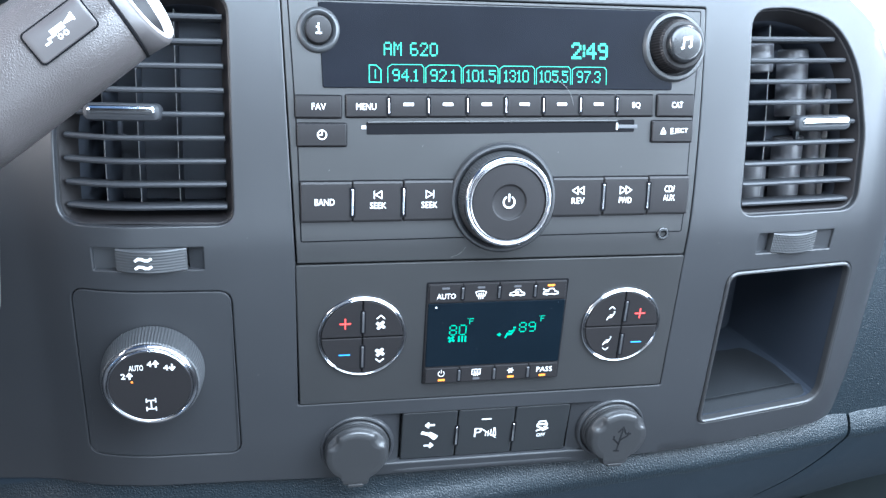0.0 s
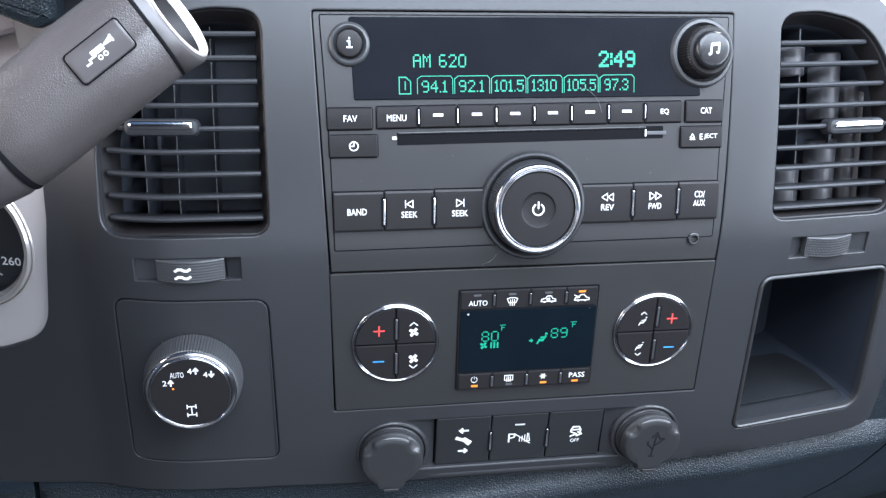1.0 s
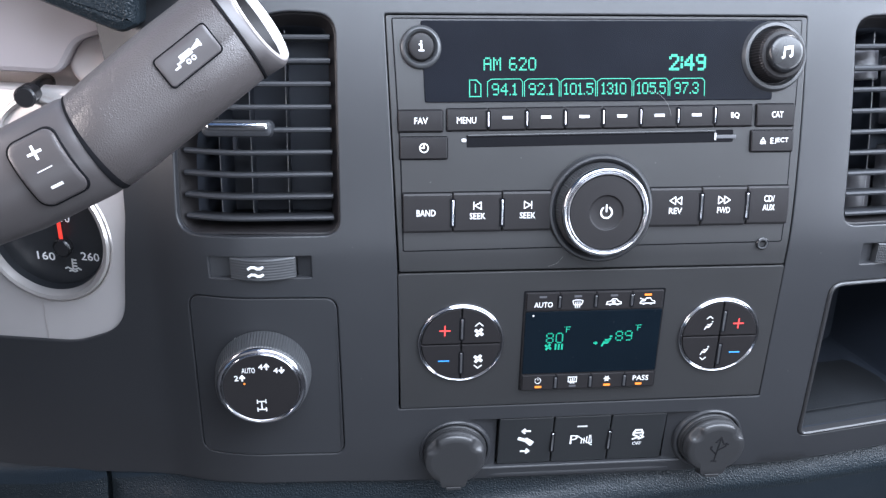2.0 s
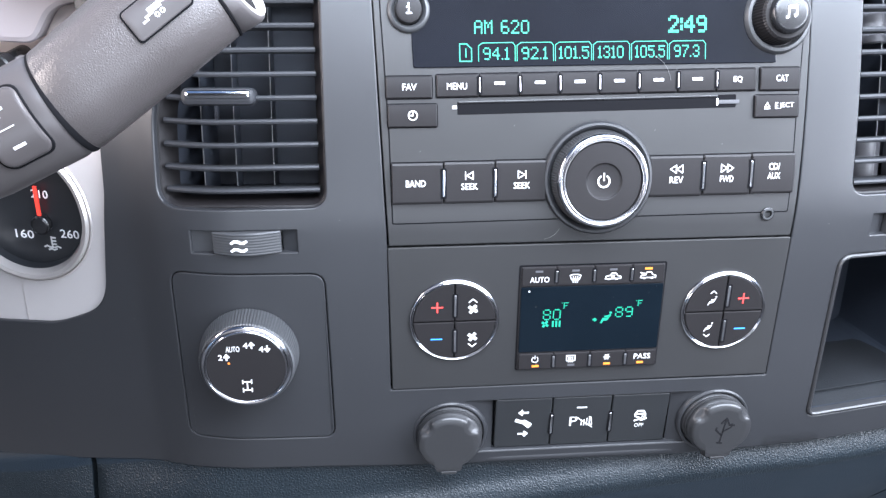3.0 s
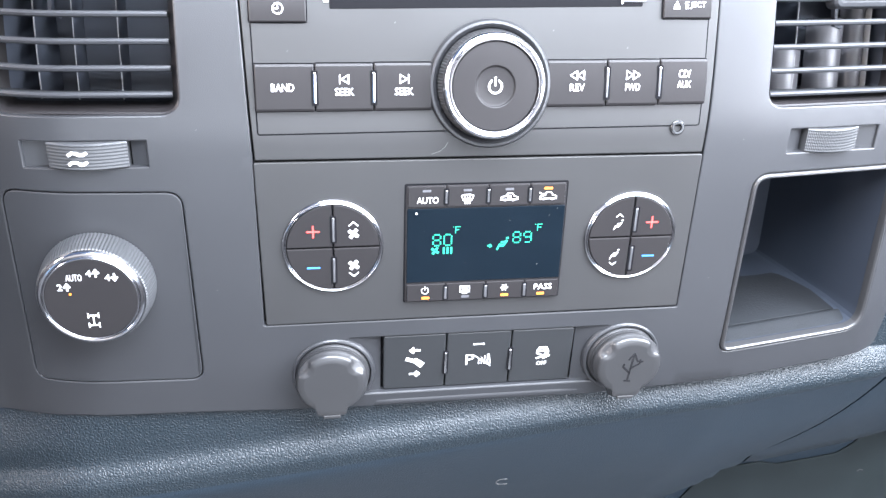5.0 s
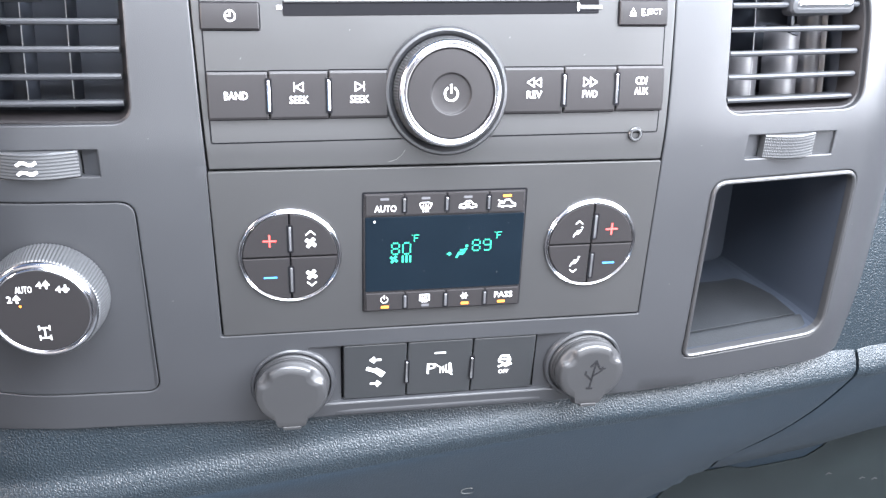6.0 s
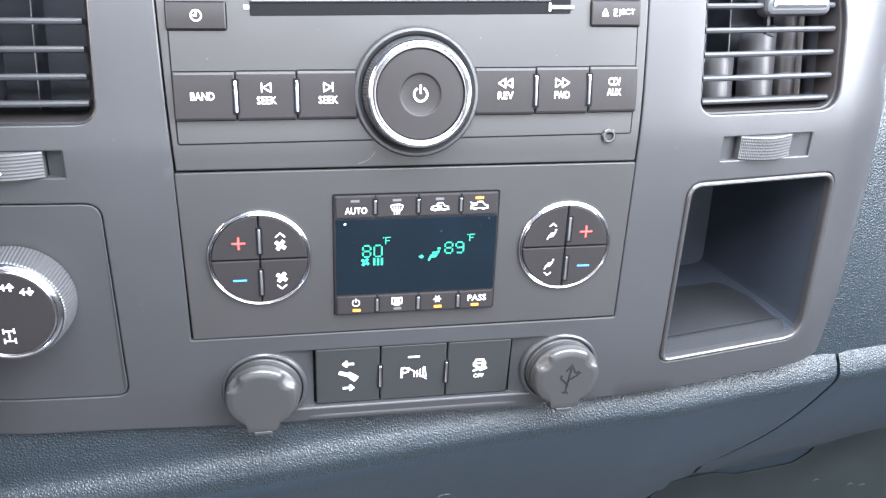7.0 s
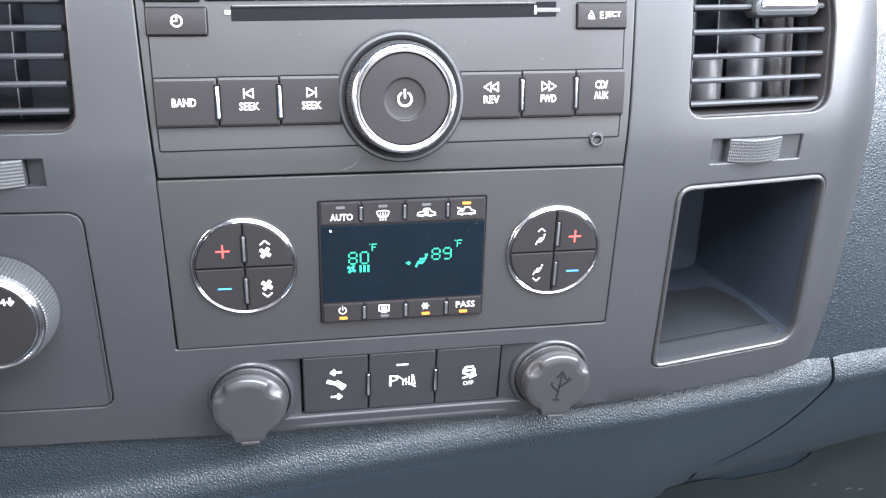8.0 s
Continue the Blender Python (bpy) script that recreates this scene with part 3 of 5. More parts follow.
def button(parent, pts, w1, scoop=-0.25, mat=BUTTON, gap=0.5, name="button"):
    """A key with chamfered edges and a slightly hollow face, in a dark gap."""
    flat(parent, "recess", grown(pts, gap), -1.0, 0.34, WELL, 0)
    us = [q[0] for q in pts]
    u0, u1 = min(us), max(us)
    mid = (u0 + u1) / 2
    lv, rv = [q[1] for q in pts if q[0] < mid], [q[1] for q in pts if q[0] >= mid]
    c = 0.45
    cols = [(0.0, 1), (c / (u1 - u0), 0), (1 - c / (u1 - u0), 0), (1.0, 1)]
    rows = [(0.0, 1)] + [(0.05 + 0.9 * k / 8, 0) for k in range(9)] + [(1.0, 1)]
    bm = bmesh.new()
    grid = []
    for b, edge_b in rows:
        line = []
        for a, edge_a in cols:
            low, high = min(lv) + (min(rv) - min(lv)) * a, max(lv) + (max(rv) - max(lv)) * a
            w = w1 - scoop * math.sin(math.pi * b) - (0.35 if edge_a or edge_b else 0.0)
            line.append(bm.verts.new((u0 + (u1 - u0) * a, low + (high - low) * b, w)))
        grid.append(line)
    for a, b in zip(grid, grid[1:]):
        bridge(bm, a, b, False)
    edge = grid[0] + [line[-1] for line in grid[1:]] + grid[-1][-2::-1] + [line[0] for line in grid[-2:0:-1]]
    bridge(bm, edge, [bm.verts.new((q.co.x, q.co.y, -1.0)) for q in edge])
    warp = tangent(mid, (min(lv + rv) + max(lv + rv)) / 2)
    key = part(name, bm, mat, parent, warp=warp)
    low, tall = min(lv), max(max(lv) - min(lv), 1.0)
    FRAMES[key.name] = lambda u, v, w: warp(u, v, w - scoop * math.sin(math.pi * min(1.0, max(0.0, (v - low) / tall))) + 0.04)
    return key


def quad(u0, v0, u1, v1, r=0.8, rise=0.0):
    """A key's outline; rise lifts its far end, as the rows do."""
    return rounded([(u0, v0, r), (u1, v0 + rise, r), (u1, v1 + rise, r), (u0, v1, r)], 2)


def separator(parent, u, v0, v1, w, wide=0.9, mat=RING):
    flat(parent, "separator_slot", rrect(u - wide * 0.5 - 0.75, v0 - 0.7, u + wide * 0.5 + 0.75, v1 + 0.7, 0.5, 2), -1.0, w - 0.12, WELL, 0)
    flat(parent, "separator", rrect(u - wide / 2, v0, u + wide / 2, v1, 0.4, 3), -0.8, w + 0.3, mat, 0.42)


KEY = 1.7
fav = button(radio, quad(-99.0, 68.8, -78.0, 78.4), KEY)
text(fav, "FAV", PRINT, -88.3, 73.7, 2.9, KEY + 0.1, 6.4, 0.005)
clock = button(radio, quad(-98.4, 56.2, -75.8, 66.2), KEY)
drawn(clock, "clock_mark", [[(0.5 * math.cos(a), 0.5 * math.sin(a)) for a in np.linspace(0, 2 * math.pi, 17)], [(0, 0.32), (0, 0), (-0.28, 0)]], PRINT, -87, 61.3, 4.0, KEY, 0.12)
cat = button(radio, quad(77.2, 70.4, 96.6, 80.6), KEY)
text(cat, "CAT", PRINT, 87.6, 75.8, 2.9, KEY + 0.1, 5.8, 0.005)
eject = button(radio, quad(75.0, 58.2, 96.6, 68.2), KEY)
text(eject, "E", PRINT, 85.4, 63.4, 2.8, KEY + 0.1, 1.5)
text(eject, "JECT", PRINT, 90.3, 63.4, 2.8, KEY + 0.1, 7.0)
drawn(eject, "eject_mark", [[(-0.45, -0.3), (0, 0.5), (0.45, -0.3), (-0.45, -0.3)], [(-0.5, -0.6), (0.5, -0.6)]], PRINT, 80.8, 63.6, 2.5, KEY, 0.15)

SEPS = [-56.2, -37.5, -18.8, -0.1, 18.5, 37.2, 55.8]
edges = [-75.9] + SEPS + [75.0]
for i in range(8):
    a, b = edges[i] + (0.0 if i == 0 else 0.3), edges[i + 1] - (0.0 if i == 7 else 0.3)
    v0, v1 = 69.1 + 0.0094 * (a + 76), 78.9 + 0.0094 * (a + 76)
    key = button(radio, quad(a, v0, b, v1, 0.6, 0.0094 * (b - a)), KEY)
    mid, high = (a + b) / 2, (v0 + v1) / 2
    if i == 0:
        text(key, "MENU", PRINT, -66.6, 73.8, 2.9, KEY + 0.1, 9.2, 0.0)
    elif i == 7:
        text(key, "EQ", PRINT, 66.0, 75.4, 2.9, KEY + 0.1, 4.2, 0.005)
    else:
        flat(key, "preset_mark", rrect(mid - 2.4, high + 0.1, mid + 2.4, high + 1.4, 0.1, 1), KEY - 0.2, KEY + 0.08, PRINT, 0)
for u in SEPS:
    v = 74.2 + 0.012 * (u + 56)
    separator(radio, u, v - 3.4, v + 3.3, KEY + 0.5)

slot = flat(radio, "disc_slot", quad(-66.4, 61.3, 66.0, 67.2, 0.6, 1.6), -1.0, 0.5, WELL, 0.1, "dark disc slot with pale end stops")
flat(slot, "slot_lip", quad(-66.0, 66.2, 57.0, 67.2, 0.3, 1.4), -1.0, 1.0, GLOSS, 0.3)
flat(slot, "end_stop", rrect(-68.8, 63.8, -66.6, 65.4, 0.3), -1, 0.9, PRINT_GREY, 0.2)
flat(slot, "end_stop", rrect(56.5, 64.6, 67.5, 66.3, 0.3), -1, 0.9, UNLIT, 0.2)
flat(slot, "end_stop", rrect(56.4, 63.8, 57.3, 67.2, 0.3), -1, 1.0, PRINT_GREY, 0.2)

ROW = 2.4


def wide_key(u0, u1, v0, v1, rise=0.0):
    return button(radio, quad(u0, v0, u1, v1, 0.6, rise), ROW, -0.55)


band = wide_key(-97.3, -73.6, 21.5, 40.1)
text(band, "BAND", PRINT, -86.2, 31.0, 3.1, ROW + 0.1, 9.2, 0.005)
back = wide_key(-73.0, -49.5, 21.5, 40.3)
ahead = wide_key(-48.9, -25.0, 21.6, 40.5)
for key, u, s in ((back, -61.2, -1), (ahead, -36.6, 1)):
    text(key, "SEEK", PRINT, u, 29.2, 3.0, ROW + 0.1, 7.8, 0.005)
    drawn(key, "seek_mark", [[(-0.5 * s, 0.5), (0.4 * s, 0), (-0.5 * s, -0.5), (-0.5 * s, 0.5)], [(0.55 * s, 0.5), (0.55 * s, -0.5)]], PRINT, u, 34.2, 3.4, ROW, 0.12)
rev = wide_key(24.6, 50.5, 22.4, 41.2)
fwd = wide_key(51.1, 74.1, 22.6, 41.4)
aux_key = wide_key(74.7, 96.0, 22.9, 41.6)
for key, u, s, words in ((rev, 37.6, -1, "REV"), (fwd, 62.3, 1, "FWD")):
    text(key, words, PRINT, u, 30.2, 3.0, ROW + 0.1, 6.6, 0.005)
    drawn(key, "scan_mark", [[(-0.8 * s, 0.5), (0, 0), (-0.8 * s, -0.5), (-0.8 * s, 0.5)], [(0.05 * s, 0.5), (0.85 * s, 0), (0.05 * s, -0.5), (0.05 * s, 0.5)]], PRINT, u, 35.2, 3.6, ROW, 0.11)
text(aux_key, "CD/", PRINT, 85.6, 35.6, 3.2, ROW + 0.1, 5.4, 0.005)
text(aux_key, "AUX", PRINT, 85.6, 31.2, 3.0, ROW + 0.1, 6.2, 0.005)
for u, v in ((-73.3, 31.0), (-49.2, 31.0), (50.8, 32.2), (74.4, 32.5)):
    separator(radio, u, v - 6.6, v + 6.0, ROW + 0.75, 1.3)

jack = turned(radio, "aux_socket", 85.4, 12.2, [(3.3, 0), (3.3, 0.9), (2.9, 1.3), (2.0, 1.2), (1.8, 0.8), (1.8, -3), (0, -3)], GLOSS, 32)
turned(jack, "contact_ring", 85.4, 12.2, [(2.7, 1.2), (2.5, 1.6), (2.1, 1.6), (1.9, 1.0)], VENT, 32)
turned(jack, "hole", 85.4, 12.2, [(1.95, 1.05), (1.9, -2.0), (0, -2.0)], WELL, 24)

knob = turned(radio, "power_knob", 0, 31.6, [(26.4, 0.2), (26.4, 1.8), (25.6, 3.0), (24.6, 3.2), (23.4, 2.4), (22.6, 1.0), (22.4, 0.2)], FASCIA, 96, label="large round power and volume knob")
turned(knob, "knurled_grip", 0, 31.6, [(22.8, 0.0), (22.6, 3.0), (21.5, 10.6)], VENT, 220, 0.34, smooth=8)
turned(knob, "chrome_ring", 0, 31.6, [(21.6, 10.2), (21.55, 11.0), (21.2, 11.9), (20.6, 12.5), (20.0, 12.6), (19.5, 12.35), (19.2, 11.95), (19.0, 12.3), (18.7, 12.75), (18.3, 12.8), (18.05, 12.4), (17.95, 11.2)], RING, 96, label="bright chrome ring")
cap = turned(knob, "knob_cap", 0, 31.6, [(18.05, 11.4), (17.5, 12.0), (12, 12.5), (8.6, 12.6), (8.3, 12.45), (7.9, 11.9), (7.2, 11.65), (0, 11.5)], BUTTON, 96, smooth=26)
POWER = [[(0.5 * math.sin(a), 0.5 * math.cos(a)) for a in np.linspace(0.6, 2 * math.pi - 0.6, 15)], [(0, 0.65), (0, 0.1)]]
drawn(cap, "power_mark", POWER, PRINT, 0, 31.6, 5.4, 12.0, 0.13)

info = turned(radio, "info_button", -88, 106.6, [(9.8, 0.2), (9.7, 1.2), (9.0, 2.3), (8.0, 2.6), (7.0, 2.0), (6.4, 0.6)], VENT, 48, label="round info button with a grey collar")
turned(info, "button_dome", -88, 106.6, [(6.1, 0.5), (6.1, 3.2), (5.7, 4.2), (4.6, 4.5), (0, 4.2)], BUTTON, 48)
drawn(info, "info_mark", [[(0, 0.42), (0, 0.5)], [(-0.2, 0.16), (0.02, 0.16), (0.02, -0.44)], [(-0.24, -0.46), (0.26, -0.46)]], PRINT, -88, 106.7, 4.2, 4.5, 0.17)
tune = turned(radio, "tune_knob", 85.0, 102.8, [(16.4, 0.2), (16.2, 1.6), (15.2, 3.0), (13.8, 3.2), (12.8, 1.4)], VENT, 72, label="round black tuning knob with a music note")
turned(tune, "knurled_grip", 85.0, 102.8, [(12.4, 0.2), (12.1, 4.0), (11.6, 9.6), (10.6, 10.8), (9.0, 11.0)], BUTTON, 110, 0.25, smooth=8)
tune_cap = turned(tune, "knob_cap", 85.0, 102.8, [(8.9, 10.6), (8.7, 13.6), (7.9, 14.8), (6.6, 15.2), (0, 14.9)], GLOSS, 64)
drawn(tune_cap, "note_mark", [[(-0.35, -0.4), (-0.3, 0.5), (0.5, 0.6), (0.45, -0.25)], [(-0.3, 0.36), (0.5, 0.46)], [(-0.55, -0.42), (-0.35, -0.42)], [(0.25, -0.27), (0.45, -0.27)], [(-0.5, -0.5), (-0.35, -0.3)], [(0.3, -0.36), (0.42, -0.2)]], PRINT, 85.0, 102.8, 4.8, 15.1, 0.16)

# dust and scratches
drawn(radio, "dust_hair", [[(21.5, 86.4), (24, 86.6), (27, 85.6), (30, 83.2), (32, 80.6), (33, 78), (33.6, 75.5)]], DUST, 0, 0, 1.0, 1.9, 0.13)
drawn(radio, "scratch", [[(-24.5, 2.0), (-21, 3.2), (-18.8, 5.0), (-17.4, 7.2)]], DUST, 0, 0, 1.0, 0.35, 0.14)
for u, v in ((27, 53), (-40, 56), (-84, 45), (60, 46)):
    drawn(radio, "dust_speck", [[(0, 0), (0.5, 0.6)]], DUST, u, v, 0.7, 0.25, 0.3)

# ---- climate control ----
climate = thing("climate_control", on_face(0, -79, -6), "black climate control panel with green display and round button clusters", "climate control")
flat(climate, "faceplate", rounded([(-98.5, -79.1, 1), (98.9, -78.5, 1), (99.7, -0.4, 1), (-99.9, -0.6, 1)], 2), -5.0, 0.2, FACEPLATE, 0.5)


def button_cluster(cu, cv, r, bar):
    """A chrome ring round four quarter keys, with two bars between them."""
    hoop = turned(climate, "chrome_hoop", cu, cv, [(r + 0.3, 0.1), (r + 0.25, 0.9), (r - 0.05, 1.4), (r - 0.45, 1.6), (r - 0.8, 1.45), (r - 1.0, 1.1), (r - 1.1, 1.3), (r - 1.35, 1.5), (r - 1.55, 1.4), (r - 1.6, 0.3)], RING, 96)
    turned(climate, "recess", cu, cv, [(r - 1.4, 0.35), (0, 0.35)], WELL, 64)
    keys, g = [], 0.35
    for k in range(4):
        n = 12
        pts = [(cu + g * (1 if k in (0, 3) else -1), cv + g * (1 if k < 2 else -1))]
        pts += [(cu + (r - 1.8) * math.cos(radians(90 * k + 1 + 88 * i / n)), cv + (r - 1.8) * math.sin(radians(90 * k + 1 + 88 * i / n))) for i in range(n + 1)]
        keys.append(flat(climate, "quarter_key", pts, 0, 1.9, BUTTON, 0.4))
    for v0, v1 in ((cv + 3.0, cv + 14.5), (cv - 17.0, cv - 5.0)):
        separator(climate, cu + bar, v0, v1, 2.2, 1.3, DULL)
    return keys


PLUS = [[(-0.5, 0), (0.5, 0)], [(0, 0.5), (0, 0.3), (0, 0.1), (0, -0.1), (0, -0.3), (0, -0.5)]]
FAN = [[(0.12 * c - 0.2 * d, 0.12 * d + 0.2 * c), (0.24 * c - 0.34 * d, 0.24 * d + 0.34 * c)] for c, d in ((1, 0), (0, 1), (-1, 0), (0, -1))]
UP, DOWN = [[(-0.5, -0.2), (0, 0.25), (0.5, -0.2)]], [[(-0.5, 0.2), (0, -0.25), (0.5, 0.2)]]
SEAT = [[(0.34, 0.44), (0.44, 0.44)], [(0.36, 0.22), (0.14, -0.14), (-0.2, -0.1), (-0.36, -0.46)], [(0.26, 0.16), (0.08, -0.2), (-0.16, -0.2)], [(0.2, 0.1), (-0.06, 0.1)]]
keys = button_cluster(-67.4, -40.2, 22.2, 0.2)
drawn(keys[1], "plus_mark", PLUS, RED, -76.0, -32.2, 5.2, 1.9, 0.13)
drawn(keys[2], "minus_mark", PLUS[:1], BLUE, -76.3, -49.8, 5.2, 1.9, 0.13)
for key, v, mark, dv in ((keys[0], -33.6, UP, 4.6), (keys[3], -49.0, DOWN, -4.6)):
    drawn(key, "fan_mark", FAN, PRINT, -58.4, v, 4.6, 1.9, 0.34)
    drawn(key, "arrow_mark", mark, PRINT, -58.4, v + dv, 3.8, 1.9, 0.13)
keys = button_cluster(70.0, -39.8, 21.8, 1.2)
drawn(keys[0], "plus_mark", PLUS, RED, 79.3, -32.6, 5.2, 1.9, 0.13)
drawn(keys[3], "minus_mark", PLUS[:1], BLUE, 79.6, -49.8, 5.2, 1.9, 0.13)
drawn(keys[1], "airflow_mark", SEAT, PRINT, 63.0, -33.4, 5.0, 1.9, 0.085)
drawn(keys[1], "arrow_mark", UP, PRINT, 63.4, -28.8, 3.0, 1.9, 0.13)
drawn(keys[2], "airflow_mark", SEAT, PRINT, 62.8, -48.4, 5.0, 1.9, 0.085)
drawn(keys[2], "arrow_mark", DOWN, PRINT, 62.6, -53.2, 3.0, 1.9, 0.13)


def module(u, v):
    """The middle module stands a little further out at its foot."""
    return 0.9 + 1.0 * (-12.0 - v) / 57.0


flat(climate, "recess", rrect(-35.9, -70.1, 38.1, -11.5, 1.0), -1, 0.35, WELL, 0)
body = flat(climate, "display_module", rrect(-35.4, -69.6, 37.6, -12.0, 0.8), 0, lambda u, v: module(u, v) - 0.5, BUTTON, 0.5)
lcd = flat(climate, "climate_display", rrect(-34.6, -59.4, 37.2, -23.2, 0.5), 0, module, LCD, 0.25, "dark blue-black display with green digits")


def on_module(u, v, w):
    return on_face(u, v, module(u, v) + w)


dots(lcd, "80", GREEN, -18.6, -38.4, 6.2, 0.12, 9.2, "temperature_text", 0.8, warp=on_module)
dots(lcd, "89", GREEN, 18.2, -38.2, 6.0, 0.12, 9.2, "temperature_text", 0.8, warp=on_module)
for u in (-12.2, 25.6):
    dots(lcd, "°F", GREEN, u, -33.6, 3.4, 0.12, 3.4, "unit_text", 0.9, warp=on_module)
drawn(lcd, "fan_segment", FAN, GREEN, -21.8, -43.6, 3.6, 0.05, 0.34, warp=on_module)
for i in range(3):
    drawn(lcd, "speed_segment", [[(0, -0.5), (0, 0.5)]], GREEN, -17.8 + 1.7 * i, -43.6, 2.6, 0.05, 0.36, warp=on_module)
drawn(lcd, "airflow_segment", SEAT, GREEN, 9.0, -41.0, 6.0, 0.05, 0.15, warp=on_module)
drawn(lcd, "airflow_segment", [[(-0.5, 0.2), (0.0, 0.2)], [(-0.2, 0.4), (0, 0.2), (-0.2, 0.0)]], GREEN, 4.0, -42.6, 3.0, 0.05, 0.24, warp=on_module)
flat(lcd, "clip_mark", rrect(-31.0, -25.8, -30.0, -24.8, 0.4), 0, 0.15, PRINT_GREY, 0, warp=on_module)

SCREEN = [[(-0.5, 0.25), (-0.25, 0.35), (0.25, 0.35), (0.5, 0.25), (0.35, -0.15), (-0.35, -0.15), (-0.5, 0.25)], [(-0.2, 0.15), (-0.2, -0.45)], [(0, 0.15), (0, -0.45)], [(0.2, 0.15), (0.2, -0.45)]]
CAR = [[(-0.6, -0.15), (-0.55, 0.05), (-0.25, 0.12), (-0.1, 0.32), (0.2, 0.32), (0.35, 0.1), (0.6, 0.02), (0.6, -0.15), (-0.6, -0.15)], [(-0.35, -0.22), (-0.25, -0.22)], [(0.25, -0.22), (0.35, -0.22)]]
INNER = CAR + [[(0.12, 0.12), (-0.08, 0.12), (-0.14, 0.04), (-0.08, -0.03), (0.12, -0.03)]]
OUTER = CAR + [[(-0.62, 0.3), (-0.2, 0.08)], [(-0.34, 0.22), (-0.2, 0.08), (-0.4, 0.06)]]
REAR = [[(-0.5, -0.3), (-0.5, 0.35), (0.5, 0.35), (0.5, -0.3), (-0.5, -0.3)], [(-0.22, 0.15), (-0.22, -0.5)], [(0, 0.15), (0, -0.5)], [(0.22, 0.15), (0.22, -0.5)]]
STAR = [[(0.5 * math.cos(a), 0.5 * math.sin(a)), (-0.5 * math.cos(a), -0.5 * math.sin(a))] for a in np.linspace(0, math.pi, 4)[:3]] + [[(0.34 * math.cos(a), 0.34 * math.sin(a)) for a in np.linspace(0, 2 * math.pi, 7)]]
upper = [-34.8, -17.4, 1.5, 20.4, 37.0]
lower = [-34.8, -16.5, 2.3, 20.8, 37.0]
for i in range(4):
    a, b = upper[i] + 0.3, upper[i + 1] - 0.3
    key = flat(body, "module_key", quad(a, -22.4, b, -12.5, 0.5), -0.5, 0.35, BUTTON, 0.4, warp=on_module)
    mid = (a + b) / 2
    if i == 0:
        text(key, "AUTO", PRINT, mid + 0.4, -19.0, 3.0, 0.5, 9.6, 0.005, warp=on_module)
    else:
        drawn(key, "climate_mark", (SCREEN, INNER, OUTER)[i - 1], PRINT, mid, -18.6, 5.4 if i == 1 else 6.4, 0.38, 0.065, warp=on_module)
    flat(key, "indicator", rrect(mid - 1.9, -15.2, mid + 1.9, -14.1, 0.2, 1), 0, 0.48, AMBER if i == 3 else UNLIT, 0, warp=on_module)
    a, b = lower[i] + 0.3, lower[i + 1] - 0.3
    key = flat(body, "module_key", quad(a, -69.0, b, -60.2, 0.5), -0.5, 0.35, BUTTON, 0.4, warp=on_module)
    mid = (a + b) / 2
    if i == 3:
        text(key, "PASS", PRINT, mid + 0.8, -63.6, 3.0, 0.5, 8.6, 0.005, warp=on_module)
    else:
        drawn(key, "climate_mark", (POWER, REAR, STAR)[i], PRINT, mid - 0.4, -63.4, (3.2, 4.4, 3.4)[i], 0.38, 0.085, warp=on_module)
    flat(key, "indicator", rrect(mid - 1.9, -67.8, mid + 1.7, -66.6, 0.2, 1), 0, 0.48, UNLIT if i == 1 else AMBER, 0, warp=on_module)
for u, v in [(u, -17.4) for u in upper[1:4]] + [(u, -64.8) for u in lower[1:4]]:
    flat(body, "separator_slot", rrect(u - 1.3, v - 3.9, u + 1.3, v + 3.7, 0.5, 2), -0.4, 0.42, WELL, 0, warp=on_module)
    flat(body, "separator", rrect(u - 0.7, v - 3.2, u + 0.7, v + 3.0, 0.4, 3), -0.4, 0.85, CHROME if v > -20 else DULL, 0.4, warp=on_module)

for u, v in ((-27, -34), (-8, -50), (12, -30), (30, -28), (33.5, -24.6), (26, -52)):
    drawn(lcd, "dust_speck", [[(0, 0), (0.4, 0.3)]], DUST, u, v, 0.36, 0.02, 0.5, warp=on_module)

# ---- four-wheel-drive selector ----
selector = thing("drive_selector", on_face(-166, -106, -2), "round black four-wheel-drive selector knob on a square plate", "selector knob")
bm = bmesh.new()
sheet(bm, grown(PLATE, 2.0), [], 6.0, -2.6, 0.1, 1.0)
part("plate_gap", bm, WELL, selector)
bm = bmesh.new()
column_plate(bm, grown(PLATE, -0.25), -2.4, 0.0, 0.5)
part("plate", bm, FASCIA, selector)
dial = turned(selector, "selector_knob", -168, -52.6, [(24.2, 0.3), (24.0, 3.0), (23.3, 10.0), (22.3, 14.6), (21.6, 15.4)], VENT, 200, 0.32, smooth=8, frame_of=leaning(-168, -52.6, -0.3, -1.4, 18))
turned(dial, "chrome_ring", -168, -52.6, [(21.7, 14.4), (21.6, 15.6), (21.1, 16.5), (20.5, 17.0), (20.0, 17.15), (19.6, 16.95), (19.35, 16.7), (19.15, 17.2), (18.85, 17.5), (18.5, 17.4), (18.3, 16.8)], RING, 96)
dial_face = turned(dial, "knob_face", -168, -52.6, [(18.7, 16.9), (18.2, 17.4), (0, 17.4)], BUTTON, 72, smooth=8)
T = 17.55
text(dial_face, "2", PRINT, -179.6, -46.6, 3.0, T, 2.0, 0.02)
text(dial_face, "AUTO", PRINT, -173.6, -42.4, 3.0, T, 6.4, 0.005)
text(dial_face, "4", PRINT, -167.6, -40.6, 3.0, T, 2.2, 0.02)
text(dial_face, "4", PRINT, -160.4, -42.8, 3.0, T, 2.2, 0.02)
